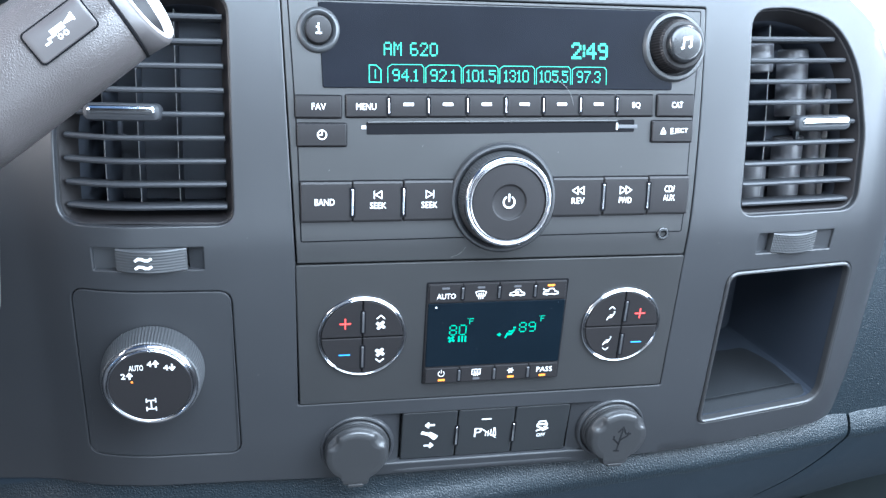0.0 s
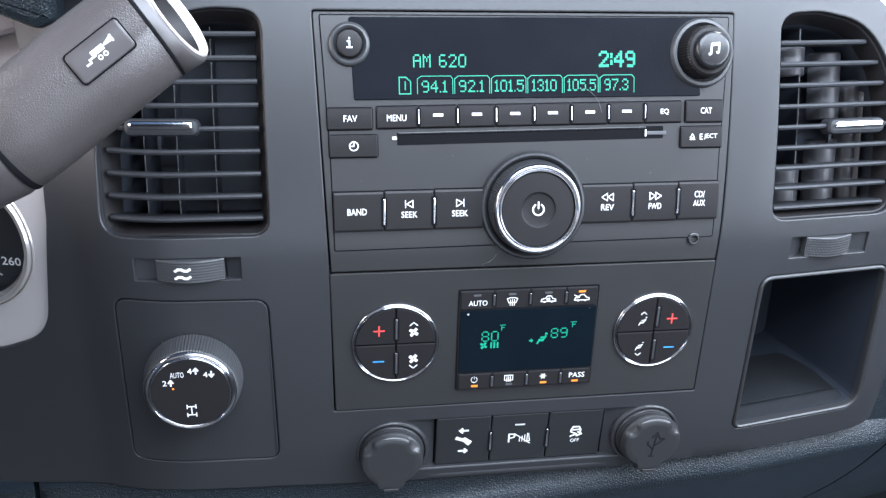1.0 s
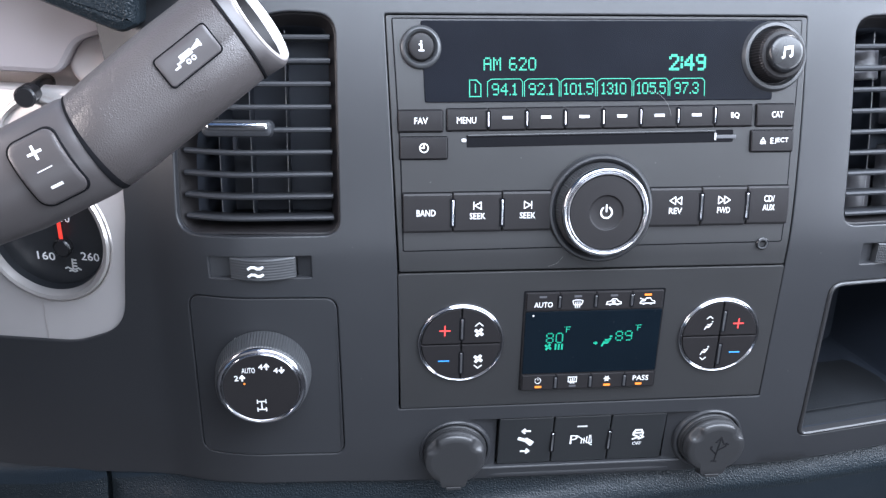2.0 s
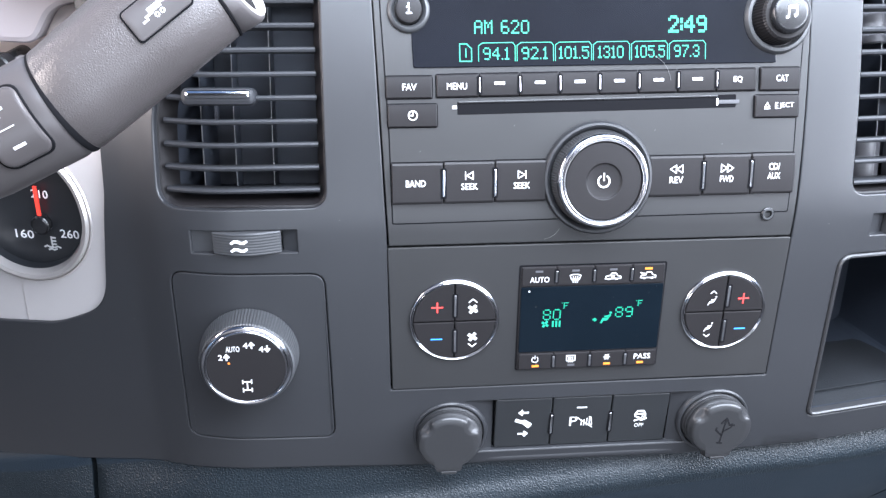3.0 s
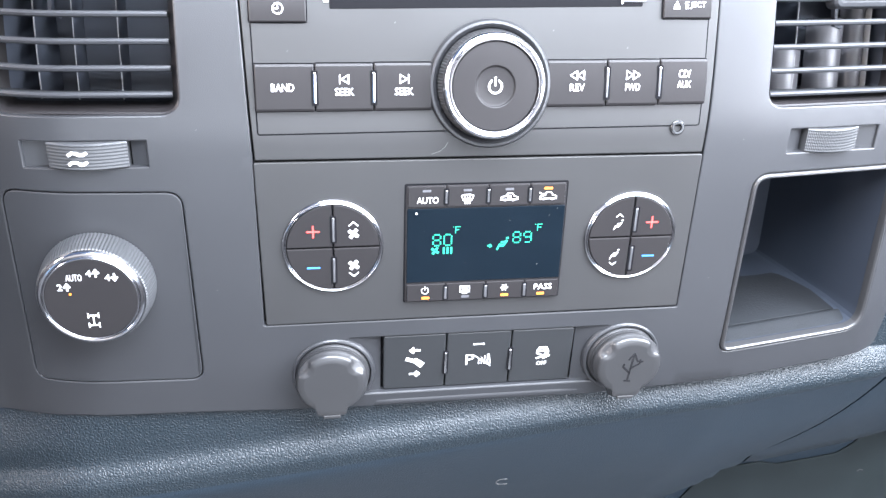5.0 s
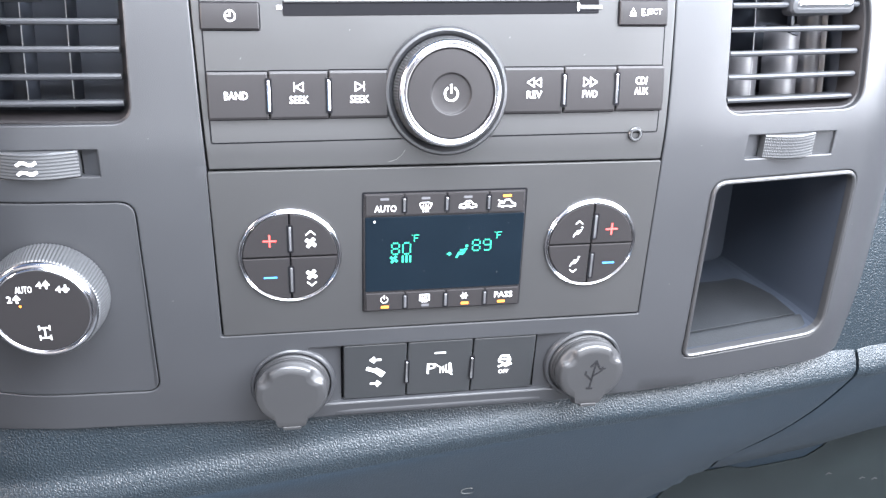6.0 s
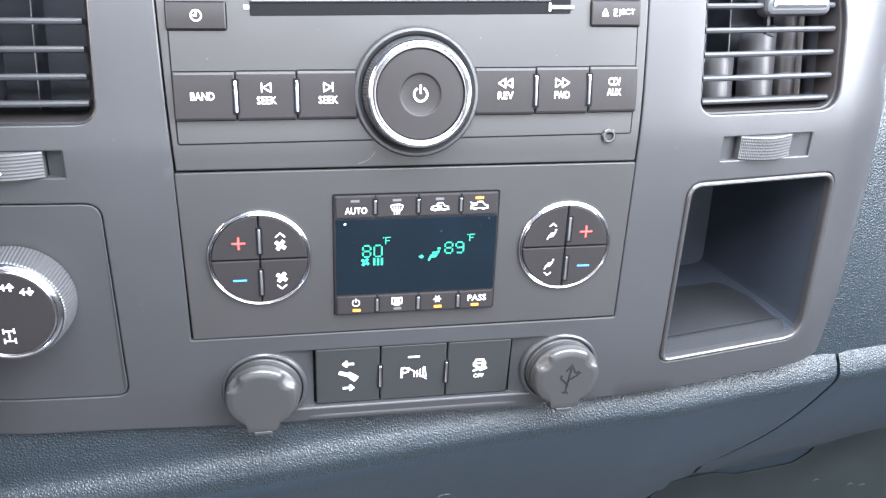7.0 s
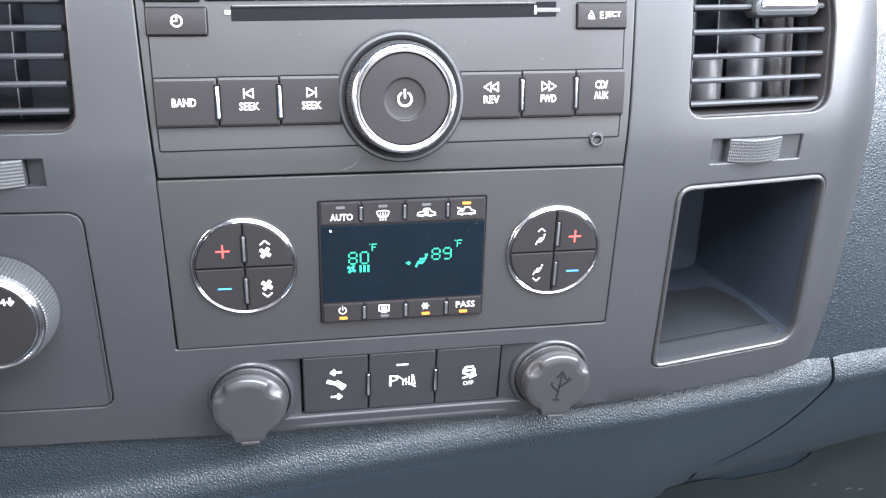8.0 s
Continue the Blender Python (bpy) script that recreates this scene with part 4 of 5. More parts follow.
ARROW = [[(0, -0.5), (0, 0.1)], [(-0.35, 0.0), (0, 0.45), (0.35, 0.0)]]
for u, v, s in ((-177.2, -46.6, 1), (-165.2, -40.6, 1), (-158.0, -42.8, -1)):
    drawn(dial_face, "arrow_mark", [[(a, b * s) for a, b in line] for line in ARROW], PRINT, u + 0.4, v, 3.0, T - 0.1, 0.26)
drawn(dial_face, "drive_mark", [[(-0.45, 0.5), (0.45, 0.5)], [(-0.45, -0.5), (0.45, -0.5)], [(0, 0.5), (0, -0.5)]] + [[(a, b - 0.2), (a, b + 0.2)] for a in (-0.45, 0.45) for b in (0.5, -0.5)], PRINT, -168.2, -62.6, 4.6, T - 0.1, 0.12)
flat(dial_face, "indicator", rrect(-176.4, -50.4, -175.4, -49.4, 0.4), T - 0.3, T + 0.05, AMBER, 0)
flat(selector, "pointer_mark", rrect(-181.7, -34.9, -180.7, -33.9, 0.4), 0.3, 0.75, PRINT, 0)

# ---- storage cubby ----
cubby = thing("storage_cubby", on_face(167, -108, -6), "open dark storage cubby with a rubber mat", "storage cubby")
bm = bmesh.new()
rim = [ring(bm, grown(CUBBY, 1.9), -1.2), ring(bm, grown(CUBBY, 1.5), 0.2), ring(bm, grown(CUBBY, 0.9), 0.9), ring(bm, grown(CUBBY, 0.2), 1.0), ring(bm, grown(CUBBY, -0.5), 0.3), ring(bm, grown(CUBBY, -0.9), -1.2), ring(bm, grown(CUBBY, -1.1), -6.0)]
for a, b in zip(rim, rim[1:]):
    bridge(bm, a, b)
part("rim", bm, RUBBER, cubby, "raised satin dark rim")
bm = bmesh.new()
deep = [(u - (9 if u > 165 else 0), v + (2 if v < -60 else -4)) for u, v in grown(CUBBY, -3.0)]
rim = [ring(bm, grown(CUBBY, -1.15), -3.0), ring(bm, grown(CUBBY, -1.6), -24.0), ring(bm, deep, -78.0)]
for a, b in zip(rim, rim[1:]):
    bridge(bm, a, b)
bm.faces.new(rim[-1][::-1])
part("liner", bm, LINER, cubby)
bm = bmesh.new()
ends = []
for u in np.linspace(131, 201.5, 12):
    foot = -104.6 + 4.6 * (u - 131) / 70.5
    ends.append([bm.verts.new((u, foot + a, b)) for a, b in ((-0.6, -3.0), (0.8, -5.4), (2.6, -8.4), (3.4, -9.6), (3.6, -11.0), (2.6, -12.6), (-0.6, -12.6))])
for a, b in zip(ends, ends[1:]):
    bridge(bm, a, b)
bm.faces.new(ends[0][::-1]), bm.faces.new(ends[-1])
part("lip", bm, FLOORMAT, cubby, "grey ledge across the mouth", smooth=50)
bm = bmesh.new()
prism(bm, rounded([(131, -103.6, 2), (201, -99.2, 3), (201, -97.4, 0.6), (131, -101.8, 0.6)], 3), -72, -13.5, 0.6)
part("mat", bm, FLOORMAT, cubby, "smooth dark rubber mat")
bm = bmesh.new()
prism(bm, rrect(134, -72, 143, -66, 1.0), -77, -70, 0.8)
part("step", bm, SLAT, cubby, "small moulded step")

# ---- outlet caps and switches ----


def outlet_cap(name, cu, cv, lean_u, label, category):
    cap_thing = thing(name, on_face(cu, cv - 20, -2), label, category)
    lean = leaning(cu, cv, lean_u, -0.8, 10)
    turned(cap_thing, "socket_ring", cu, cv, [(19.8, -1.6), (19.6, 0.2), (18.9, 0.8), (18.1, 0.8), (17.6, 0.2), (17.4, -2.0)], FASCIA, 72, frame_of=lean)
    turned(cap_thing, "socket", cu, cv, [(17.3, -2.0), (17.2, 1.2), (16.8, 1.8), (16.5, 1.8), (16.5, 2.4), (17.0, 2.8), (16.9, 3.6), (16.0, 4.0), (15.6, 4.0)], RUBBER, 72, frame_of=lean)
    bm = bmesh.new()
    n = 96

    def outline(r, cut=0.0, tab=1.0):
        pts = []
        for i in range(n):
            a = 2 * math.pi * i / n
            u, v = r * math.cos(a), r * math.sin(a)
            if v < 0 and abs(u) < 6.8 + 1.0 * (1 + v / r):
                v = min(v, -r - 3.0 * tab + 0.02 * u * u)
            dent = cut * sum(math.exp(-((math.degrees(a) - mid) / 13.0) ** 4) for mid in (38, 142))
            pts.append((cu + u * (1 - dent / r), cv + v * (1 - dent / r)))
        return pts
    rings = [ring(bm, outline(q, c), w) for q, c, w in ((15.6, 0, 3.8), (16.6, 0, 4.0), (17.0, 0, 4.6), (17.0, 0, 6.2), (16.7, 0, 6.9), (16.4, 1.0, 7.4), (16.2, 1.9, 8.6), (15.8, 2.2, 9.5), (14.9, 2.2, 10.0), (12.4, 1.8, 10.2))]
    for a, b in zip(rings, rings[1:]):
        bridge(bm, a, b)
    bm.faces.new(rings[-1])
    lid = part("cap", bm, RUBBER, cap_thing, "soft rubbery snap cap with a finger tab", lean, 50)
    FRAMES[lid.name] = lean
    flat(lid, "tab_edge", rrect(cu - 4.2, cv - 19.6, cu + 4.2, cv - 17.6, 0.6), 5.0, 10.3, RUBBER, 0.5)
    return lid


outlet_cap("power_outlet", -70.0, -107.0, 1.4, "capped power outlet, smooth black rubber cap", "power outlet")
lid = outlet_cap("usb_port", 75.4, -106.0, -1.4, "capped round port, black rubber cap with embossed symbol", "usb port")
TINES = [[(0, -0.55), (0, 0.5)], [(-0.16, 0.36), (0, 0.62), (0.16, 0.36)], [(0, -0.25), (-0.3, 0.0), (-0.3, 0.12)], [(0, -0.05), (0.3, 0.2), (0.3, 0.36)], [(0.2, 0.3), (0.4, 0.3)], [(-0.1, -0.62), (0.1, -0.62)]]
FORK = [[(0.99 * a + 0.12 * b, 0.99 * b - 0.12 * a) for a, b in line] for line in TINES]
drawn(lid, "embossed_mark", FORK, GLOSS, 75.8, -106.4, 13.0, 10.17, 0.075)

bank = thing("switch_bank", on_face(2, -121, -6), "row of three black dashboard switches with white symbols", "switches")
bm = bmesh.new()
box(bm, -62.5, -122.0, -9.0, 67.5, -87.0, -8.0)
part("carrier", bm, WELL, bank)
for a, b, name in ((-61.6, -45.9, "end_filler"), (66.6, 49.9, "end_filler")):
    bm = bmesh.new()
    rows = [[bm.verts.new((a + (b - a) * k / 6, v, -0.6 - 2.6 * (k / 6) ** 1.5)) for k in range(7)] for v in (-121.4, -87.8)]
    back = [[bm.verts.new((q.co.x, q.co.y, -7.5)) for q in row] for row in rows]
    bridge(bm, rows[0], rows[1], False)
    for r, q in zip(rows, back):
        bridge(bm, r, q, False)
    bm.faces.new((rows[0][-1], rows[1][-1], back[1][-1], back[0][-1]))
    part(name, bm, FASCIA, bank, "dished panel beside the switches")
bm = bmesh.new()
ends = []
for u, k in ((-56, 0.0), (-53, 0.55), (-48, 0.9), (-40, 1.0), (-15, 1.0), (10, 1.0), (45, 1.0), (53, 0.9), (59, 0.55), (62, 0.0)):
    ends.append([bm.verts.new((u, -120.9 - a, -3.6 + (b + 3.6) * (0.35 + 0.65 * k))) for a, b in ((0.0, -5.0), (0.0, -3.2), (1.0, -2.0), (2.8, -0.7), (4.8, 0.3), (6.6, 0.5), (8.0, -0.4), (8.6, -3.4))])
for a, b in zip(ends, ends[1:]):
    bridge(bm, a, b, False)
part("ledge", bm, FASCIA, bank, "soft rolled ledge below the switches", smooth=60)
cols = [-45.0, -14.4, 17.6, 49.0]
marks = []
for i in range(3):
    a, b = cols[i] + 0.3, cols[i + 1] - 0.3
    marks.append((flat(bank, "switch", quad(a, -120.4, b, -88.6, 0.8), -7, lambda u, v: -2.4 + 1.6 * (v + 120) / 31, SWITCH, 0.6), (a + b) / 2))


def on_switch(u, v, w):
    return on_face(u, v, -2.4 + 1.6 * (v + 120) / 31 + w)


for u in cols[1:3]:
    flat(bank, "separator", rrect(u - 1.3, -112.4, u + 1.3, -98.8, 0.5, 2), -7, -1.2, WELL, 0)
    flat(bank, "separator", rrect(u - 0.6, -111.6, u + 0.6, -99.8, 0.4, 3), -7, -0.7, CHROME, 0.4)
key, u = marks[0]
v = -105.2
drawn(key, "arrow_mark", [[(0.5, 0), (-0.5, 0)], [(-0.2, 0.3), (-0.5, 0), (-0.2, -0.3)]], PRINT, u + 0.2, v + 7.6, 4.4, 0.02, 0.24, warp=on_switch)
drawn(key, "arrow_mark", [[(-0.5, 0), (0.5, 0)], [(0.2, 0.3), (0.5, 0), (0.2, -0.3)]], PRINT, u + 0.2, v - 6.6, 4.4, 0.02, 0.24, warp=on_switch)
drawn(key, "pedal_mark", [[(-0.45, 0.25), (0.05, 0.05)], [(0.0, 0.1), (0.4, -0.3)], [(0.1, 0.15), (0.5, -0.15)]], PRINT, u, v + 0.6, 7.6, 0.02, 0.26, warp=on_switch)
key, u = marks[1]
flat(key, "indicator", rrect(u - 2.8, v + 9.0, u + 2.8, v + 10.0, 0.2, 1), -0.2, 0.1, PRINT_GREY, 0, warp=on_switch)
text(key, "P", PRINT, u - 4.0, v + 0.4, 6.2, 0.1, 4.2, 0.0, warp=on_switch)
drawn(key, "sensor_mark", [[(-0.5, 0.35), (0.62, -0.55)], [(-0.12, -0.35), (-0.12, 0.0)], [(0.06, -0.35), (0.06, 0.1)], [(0.24, -0.35), (0.24, 0.2)], [(0.42, -0.35), (0.42, 0.32)], [(0.3, -0.35), (0.6, -0.35), (0.5, 0.3)]], PRINT, u + 1.4, v + 0.4, 8.0, 0.02, 0.06, warp=on_switch)
key, u = marks[2]
drawn(key, "skid_mark", [[(-0.25, 0.5), (0.25, 0.5), (0.4, 0.2), (-0.4, 0.2), (-0.25, 0.5)], [(-0.4, 0.1), (-0.4, 0.0)], [(0.4, 0.1), (0.4, 0.0)], [(-0.3, -0.05), (0.1, -0.25), (-0.4, -0.45)], [(0.2, -0.05), (0.5, -0.25), (0.1, -0.45)]], PRINT, u + 0.6, v + 2.0, 6.8, 0.02, 0.13, warp=on_switch)
text(key, "OFF", PRINT, u + 0.6, v - 4.2, 2.4, 0.1, 5.0, 0.005, warp=on_switch)

# ---- padded lower dash ----
LEFT = [(16, -104), (5, -113), (4, -124), (3, -140), (2, -153), (-2, -158.5), (-4, -166), (-1, -181), (22, -212), (62, -266), (108, -330), (128, -460)]
RIGHT = [(48, -108), (30, -115), (17, -121), (13, -126), (10, -130), (6, -136), (5, -143), (11, -156), (34, -203), (70, -262), (116, -330), (128, -460)]


def pad_at(x):
    t = min(1.0, max(0.0, (x + 190) / 329.0))
    t = t * t * (3 - 2 * t) * 0.4 + t * 0.6
    over, under = max(0.0, x - 139), max(0.0, -185 - x)
    under = under * under / (under + 40.0)
    out = []
    for (y0, z0), (y1, z1) in zip(LEFT, RIGHT):
        out.append((y0 + (y1 - y0) * t + 0.125 * over + 0.45 * under, z0 + (z1 - z0) * t + 0.043 * over - 0.30 * under))
    # past the panel's corner the top falls away behind the crest
    k = 1 - 0.4 * min(1.0, max(0.0, (x - 205) / 30.0))
    out = [(max(y, bend(x, -120.0) + 2.0) if i < 3 and x < 150 else y, z) for i, (y, z) in enumerate(out)]
    return [(y, out[4][1] + (z - out[4][1]) * k) if i < 4 else (y, z) for i, (y, z) in enumerate(out)]


def pad_edge(x, y, z):
    """Draws the seam to the left as it drops, and lifts the lower edge towards the passenger side."""
    drop = min(1.0, max(0.0, -132 - z) / 100.0)
    reach = min(1.0, max(0.0, (x - 110) / 134.0))
    foot = -330 + 79 * min(1.0, max(0.0, (x - 185) / 43.0)) + 0.1 * max(0.0, x - 228)
    if z < foot:
        y, z = y + 0.5 * (foot - z), foot
    return x - 43 * drop ** 1.9 * reach, y, z


def pad(name, x0, x1, label):
    ob = thing(name, free((x0 + x1) / 2, 60, -200), label, "dash pad")
    bm = bmesh.new()
    cuts = []
    for x in np.linspace(x0, x1, max(3, int((x1 - x0) / 8))):
        curve = pad_at(x)
        fine = []
        for i in range(len(curve) - 1):
            p = [Vector(curve[max(0, min(len(curve) - 1, i + k))]) for k in (-1, 0, 1, 2)]
            for j in range(5):
                s = j / 5
                fine.append(0.5 * ((2 * p[1]) + (p[2] - p[0]) * s + (2 * p[0] - 5 * p[1] + 4 * p[2] - p[3]) * s * s + (3 * p[1] - p[0] - 3 * p[2] + p[3]) * s ** 3))
        edge = min(x - x0, x1 - x)
        sink = 1.6 * max(0.0, 1 - edge / 4.0) ** 2
        cuts.append([bm.verts.new(pad_edge(x, q.x + sink, q.y)) for q in fine])
    for a, b in zip(cuts, cuts[1:]):
        bridge(bm, a, b, False)
    for cut in (cuts[0], cuts[-1]):
        deep = [bm.verts.new((v.co.x, v.co.y + 25, v.co.z)) for v in cut]
        bridge(bm, cut, deep, False)
    feet = [cut[-1] for cut in cuts]
    under = [bm.verts.new((v.co.x, v.co.y + 90, v.co.z + 8)) for v in feet]
    bridge(bm, feet, under, False)
    skin = part("skin", bm, LEATHER, ob, warp=free, smooth=60)
    skin.data.materials.append(SMOOTH_SKIN)
    for f in skin.data.polygons:
        at = FACE.inverted() @ (f.center + ob.location)
        edge = pad_at(at.x * 1000)
        if not edge[6][1] - 4 < at.z * 1000 < edge[2][1] + 1:
            f.material_index = 1
    return ob


pad_main = pad("lower_dash_pad", -262, 244, "dark grained soft dash pad below the panel")
drawn(pad_main, "scratch", [[(4, 3.6), (1, 4), (-1.6, 2.6), (-2, 0), (0, -1.4), (4.6, -1.6)]], DUST, 0, 0, 1.0, 0.0, 0.3, warp=lambda u, v, w: free(23.0 + u, 25.2 - 0.4 * v - w, -202.5 + v))
pad("knee_bolster", -470, -265, "dark grained knee bolster beside the dash pad")
glove = pad("glove_box_pad", 246.2, 520, "dark grained passenger dash pad beside a seam")
# Sunk black strip added for the shade inside the seam.
bm = bmesh.new()
lines = [[bm.verts.new(pad_edge(x, y + deep, z)) for y, z in pad_at(245.0)] for x, deep in ((243.6, 7.0), (244.6, 3.4), (245.6, 3.4), (246.6, 7.0))]
for a, b in zip(lines, lines[1:]):
    bridge(bm, a, b, False)
part("seam_shade", bm, WELL, glove, "black strip sunk in the seam for its shade", warp=free, smooth=60)

# the passenger side of the dash, beyond the panel's edge
dash = thing("passenger_dash", free(330, 60, -110), "dark grained passenger dashboard skin", "dashboard")


def dash_band(name, profile, mat, label=""):
    """One band of the passenger side, swept along the dash; each step of the profile is (y, growth, z)."""
    bm = bmesh.new()
    cuts = []
    for x in np.linspace(206, 560, 24):
        d = (x - 206) / 354
        cuts.append([bm.verts.new((x, y + k * d, z)) for y, k, z in profile])
    for a, b in zip(cuts, cuts[1:]):
        bridge(bm, a, b, False)
    return part(name, bm, mat, dash, label, warp=free, smooth=60)


# Pale grey holds part of the sun's glare on the dash top.
PALE = material("sun_pale_plastic", (0.74, 0.74, 0.72), 0.5, grain=0.3, grain_scale=1800)
dash_band("skin", [(23, 30, -138), (20.5, 36, -119), (25, 58, -60), (30, 65, -10), (39, 70, 20), (57, 80, 42), (88, 80, 60), (103, 78, 65), (108, 77, 65), (111, 77, 60)], LEATHER)
dash_band("seam_gap", [(104, 77, 58), (124, 76, 66)], WELL)
dash_band("trim_strip", [(112, 76, 62), (112.4, 76, 68.2), (113.6, 76, 69.2), (164, 65, 82.3), (166, 64, 82)], PALE, "pale grey trim strip, sun glare put partly into its colour")
dash_band("top_trim", [(166.4, 64, 82), (167.4, 64, 83.2), (420, 0, 150), (620, 0, 200)], PALE, "pale grey dash top, sun glare put partly into its colour")

top = thing("dash_top", free(0, 200, 100), "dark grained upper dash pad under the windshield", "dash top")
bm = bmesh.new()
cuts = []
for x in np.linspace(-620, 178, 40):
    cuts.append([bm.verts.new((x, y, z)) for y, z in ((24, 138), (30, 150), (50, 160), (120, 184), (420, 262), (620, 312))])
for a, b in zip(cuts, cuts[1:]):
    bridge(bm, a, b, False)
part("skin", bm, LEATHER, top, warp=free, smooth=60)

# Near-black grey holds the footwell's shade; the top edge traces a shadow's edge.
lower = thing("footwell_panel", free(430, 180, -640), "grey scuffed lower panel in the footwell, shade put into its colour", "lower panel")
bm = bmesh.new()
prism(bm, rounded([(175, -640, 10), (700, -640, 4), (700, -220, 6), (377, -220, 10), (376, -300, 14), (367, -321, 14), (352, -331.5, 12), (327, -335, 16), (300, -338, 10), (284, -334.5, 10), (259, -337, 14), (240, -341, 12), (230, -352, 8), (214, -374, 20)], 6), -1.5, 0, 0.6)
part("panel", bm, material("scuffed_shaded_grey", (0.010, 0.0135, 0.0145), 0.70, specular=0.15, stain=0.35, stain_scale=30), lower, warp=lambda u, v, w: free(u, 180 - w, v))

# Dark sheet added in place of the shadow cast below the pad.
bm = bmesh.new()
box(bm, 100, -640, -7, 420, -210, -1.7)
part("shadow_sheet", bm, SMOOTH_SKIN, lower, warp=lambda u, v, w: free(u, 180 - w, v))
for u, v in ((378, -352), (412, -360), (424, -362), (346, -388)):
    drawn(lower, "scuff", [[(-1, 0), (0, 0.8), (1.4, 0.3)]], SCUFF, u, v, 1.8, 0.0, 0.5, warp=lambda u, v, w: free(u, 180 - w, v))

# ---- instrument cluster ----
cluster = thing("instrument_cluster", free(-290, 60, -45), "silver instrument cluster surround with a temperature gauge", "instrument cluster")
GC = (-277.4, 8.8)
bm = bmesh.new()
sheet(bm, rounded([(-420, -78, 0), (-290, -70, 14), (-236, -56, 20), (-216, 20, 10), (-212, 80, 6), (-420, 80, 0)], 5), [[(GC[0] + 35 * math.cos(a), GC[1] + 35 * math.sin(a)) for a in np.linspace(0, 2 * math.pi, 49)[:-1]]], 12, 0.0, 2.0, 8.0, 14.0)


def on_cluster(u, v, w):
    return free(u, 26.0 + 0.30 * (-250 - u) + bend(-100, v) - w, v)


part("surround", bm, SILVER, cluster, warp=on_cluster)
bm = bmesh.new()
lathe(bm, *GC, [(36.4, -4), (36.2, 0.4), (35.6, 1.0), (35.2, 0.2), (34.8, 1.8), (33.6, 3.0), (31.8, 2.4), (30.9, -0.6), (30.6, -3.0)], 72)
gauge = part("gauge", bm, BEZEL, cluster, "round temperature gauge with a red needle", warp=on_cluster)
bm = bmesh.new()
lathe(bm, *GC, [(30.8, -2.6), (30.2, -9.0), (0, -9.0)], 64)
part("dial", bm, DIAL, gauge, warp=on_cluster)
HUB = (GC[0] + 6.8, GC[1] - 7.6)
bm = bmesh.new()
ribbon(bm, [(HUB[0], HUB[1] + 3), (HUB[0] - 0.4, HUB[1] + 19)], 1.9, -6.4, 1.0)
part("needle", bm, NEEDLE, gauge, warp=on_cluster)
bm = bmesh.new()
lathe(bm, *HUB, [(5.0, -9), (5.0, -4.4), (4.5, -3.8), (4.2, -4.3), (3.8, -3.8), (0, -3.4)], 32)
part("needle_hub", bm, GLOSS, gauge, warp=on_cluster)
text(gauge, "210", PRINT, HUB[0] + 0.6, HUB[1] + 15, 4.2, -8.7, 9, 0.01, "dial_text", warp=on_cluster)
text(gauge, "160", PRINT, HUB[0] - 11, HUB[1] - 7, 4.6, -8.7, 10, 0.01, "dial_text", warp=on_cluster)
text(gauge, "260", PRINT, HUB[0] + 13.4, HUB[1] - 5, 4.6, -8.7, 10, 0.01, "dial_text", warp=on_cluster)
drawn(gauge, "coolant_mark", [[(0, 0.5), (0, -0.3)], [(0, 0.45), (0.3, 0.45)], [(0, 0.2), (0.3, 0.2)], [(0, -0.05), (0.3, -0.05)], [(-0.6, -0.3), (-0.4, -0.2), (-0.2, -0.3), (0.2, -0.3), (0.4, -0.2), (0.6, -0.3)], [(-0.3, -0.5), (-0.1, -0.42), (0.1, -0.5), (0.3, -0.42)]], PRINT_GREY, HUB[0] + 3, HUB[1] - 11.0, 7, -8.9, 0.11, warp=on_cluster)

UPPER = (-274.0, 55.0)
bm = bmesh.new()
lathe(bm, *UPPER, [(24.2, -2), (24.0, 1.0), (23.4, 2.4), (22.0, 3.0), (20.8, 2.2), (20.4, -1), (20.3, -3)], 64)
upper_gauge = part("gauge", bm, BEZEL, cluster, "upper gauge half hidden behind the lever", warp=on_cluster)
bm = bmesh.new()
lathe(bm, *UPPER, [(20.4, -1.4), (0, -1.4)], 48)
part("dial", bm, DIAL, upper_gauge, warp=on_cluster)
bm = bmesh.new()
box(bm, -284.6, -72, 0.05, -284.1, -29.5, 0.22)
part("seam", bm, BEZEL, cluster, "thin joint in the surround", warp=on_cluster)

hood = thing("cluster_hood", free(-300, 60, 70), "mauve-grey plastic instrument hood with a grained visor", "instrument hood")
bm = bmesh.new()
cuts = []
for x in np.linspace(-430, -224, 16):
    cuts.append([bm.verts.new((x, y, z)) for y, z in ((44, 58), (66, 64), (74, 80), (70, 100), (60, 128))])
for a, b in zip(cuts, cuts[1:]):
    bridge(bm, a, b, False)
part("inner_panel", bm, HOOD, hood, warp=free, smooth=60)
bm = bmesh.new()
prism(bm, rounded([(-430, 92, 0), (-330, 92, 20), (-262, 88, 10), (-252, 104, 14), (-222, 112, 6), (-222, 136, 0), (-430, 150, 0)], 5), -30, 0, 3)
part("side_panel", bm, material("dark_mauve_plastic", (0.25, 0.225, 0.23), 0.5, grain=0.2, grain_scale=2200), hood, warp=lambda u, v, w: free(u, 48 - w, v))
bm = bmesh.new()
prism(bm, rounded([(-262, 128, 4), (-224, 112, 8), (-216, 116, 4), (-214, 150, 0), (-262, 150, 0)], 5), -20, 8, 5)
part("visor", bm, LEATHER, hood, "black leather-grained visor edge", warp=lambda u, v, w: free(u, 28 - w, v))
bm = bmesh.new()
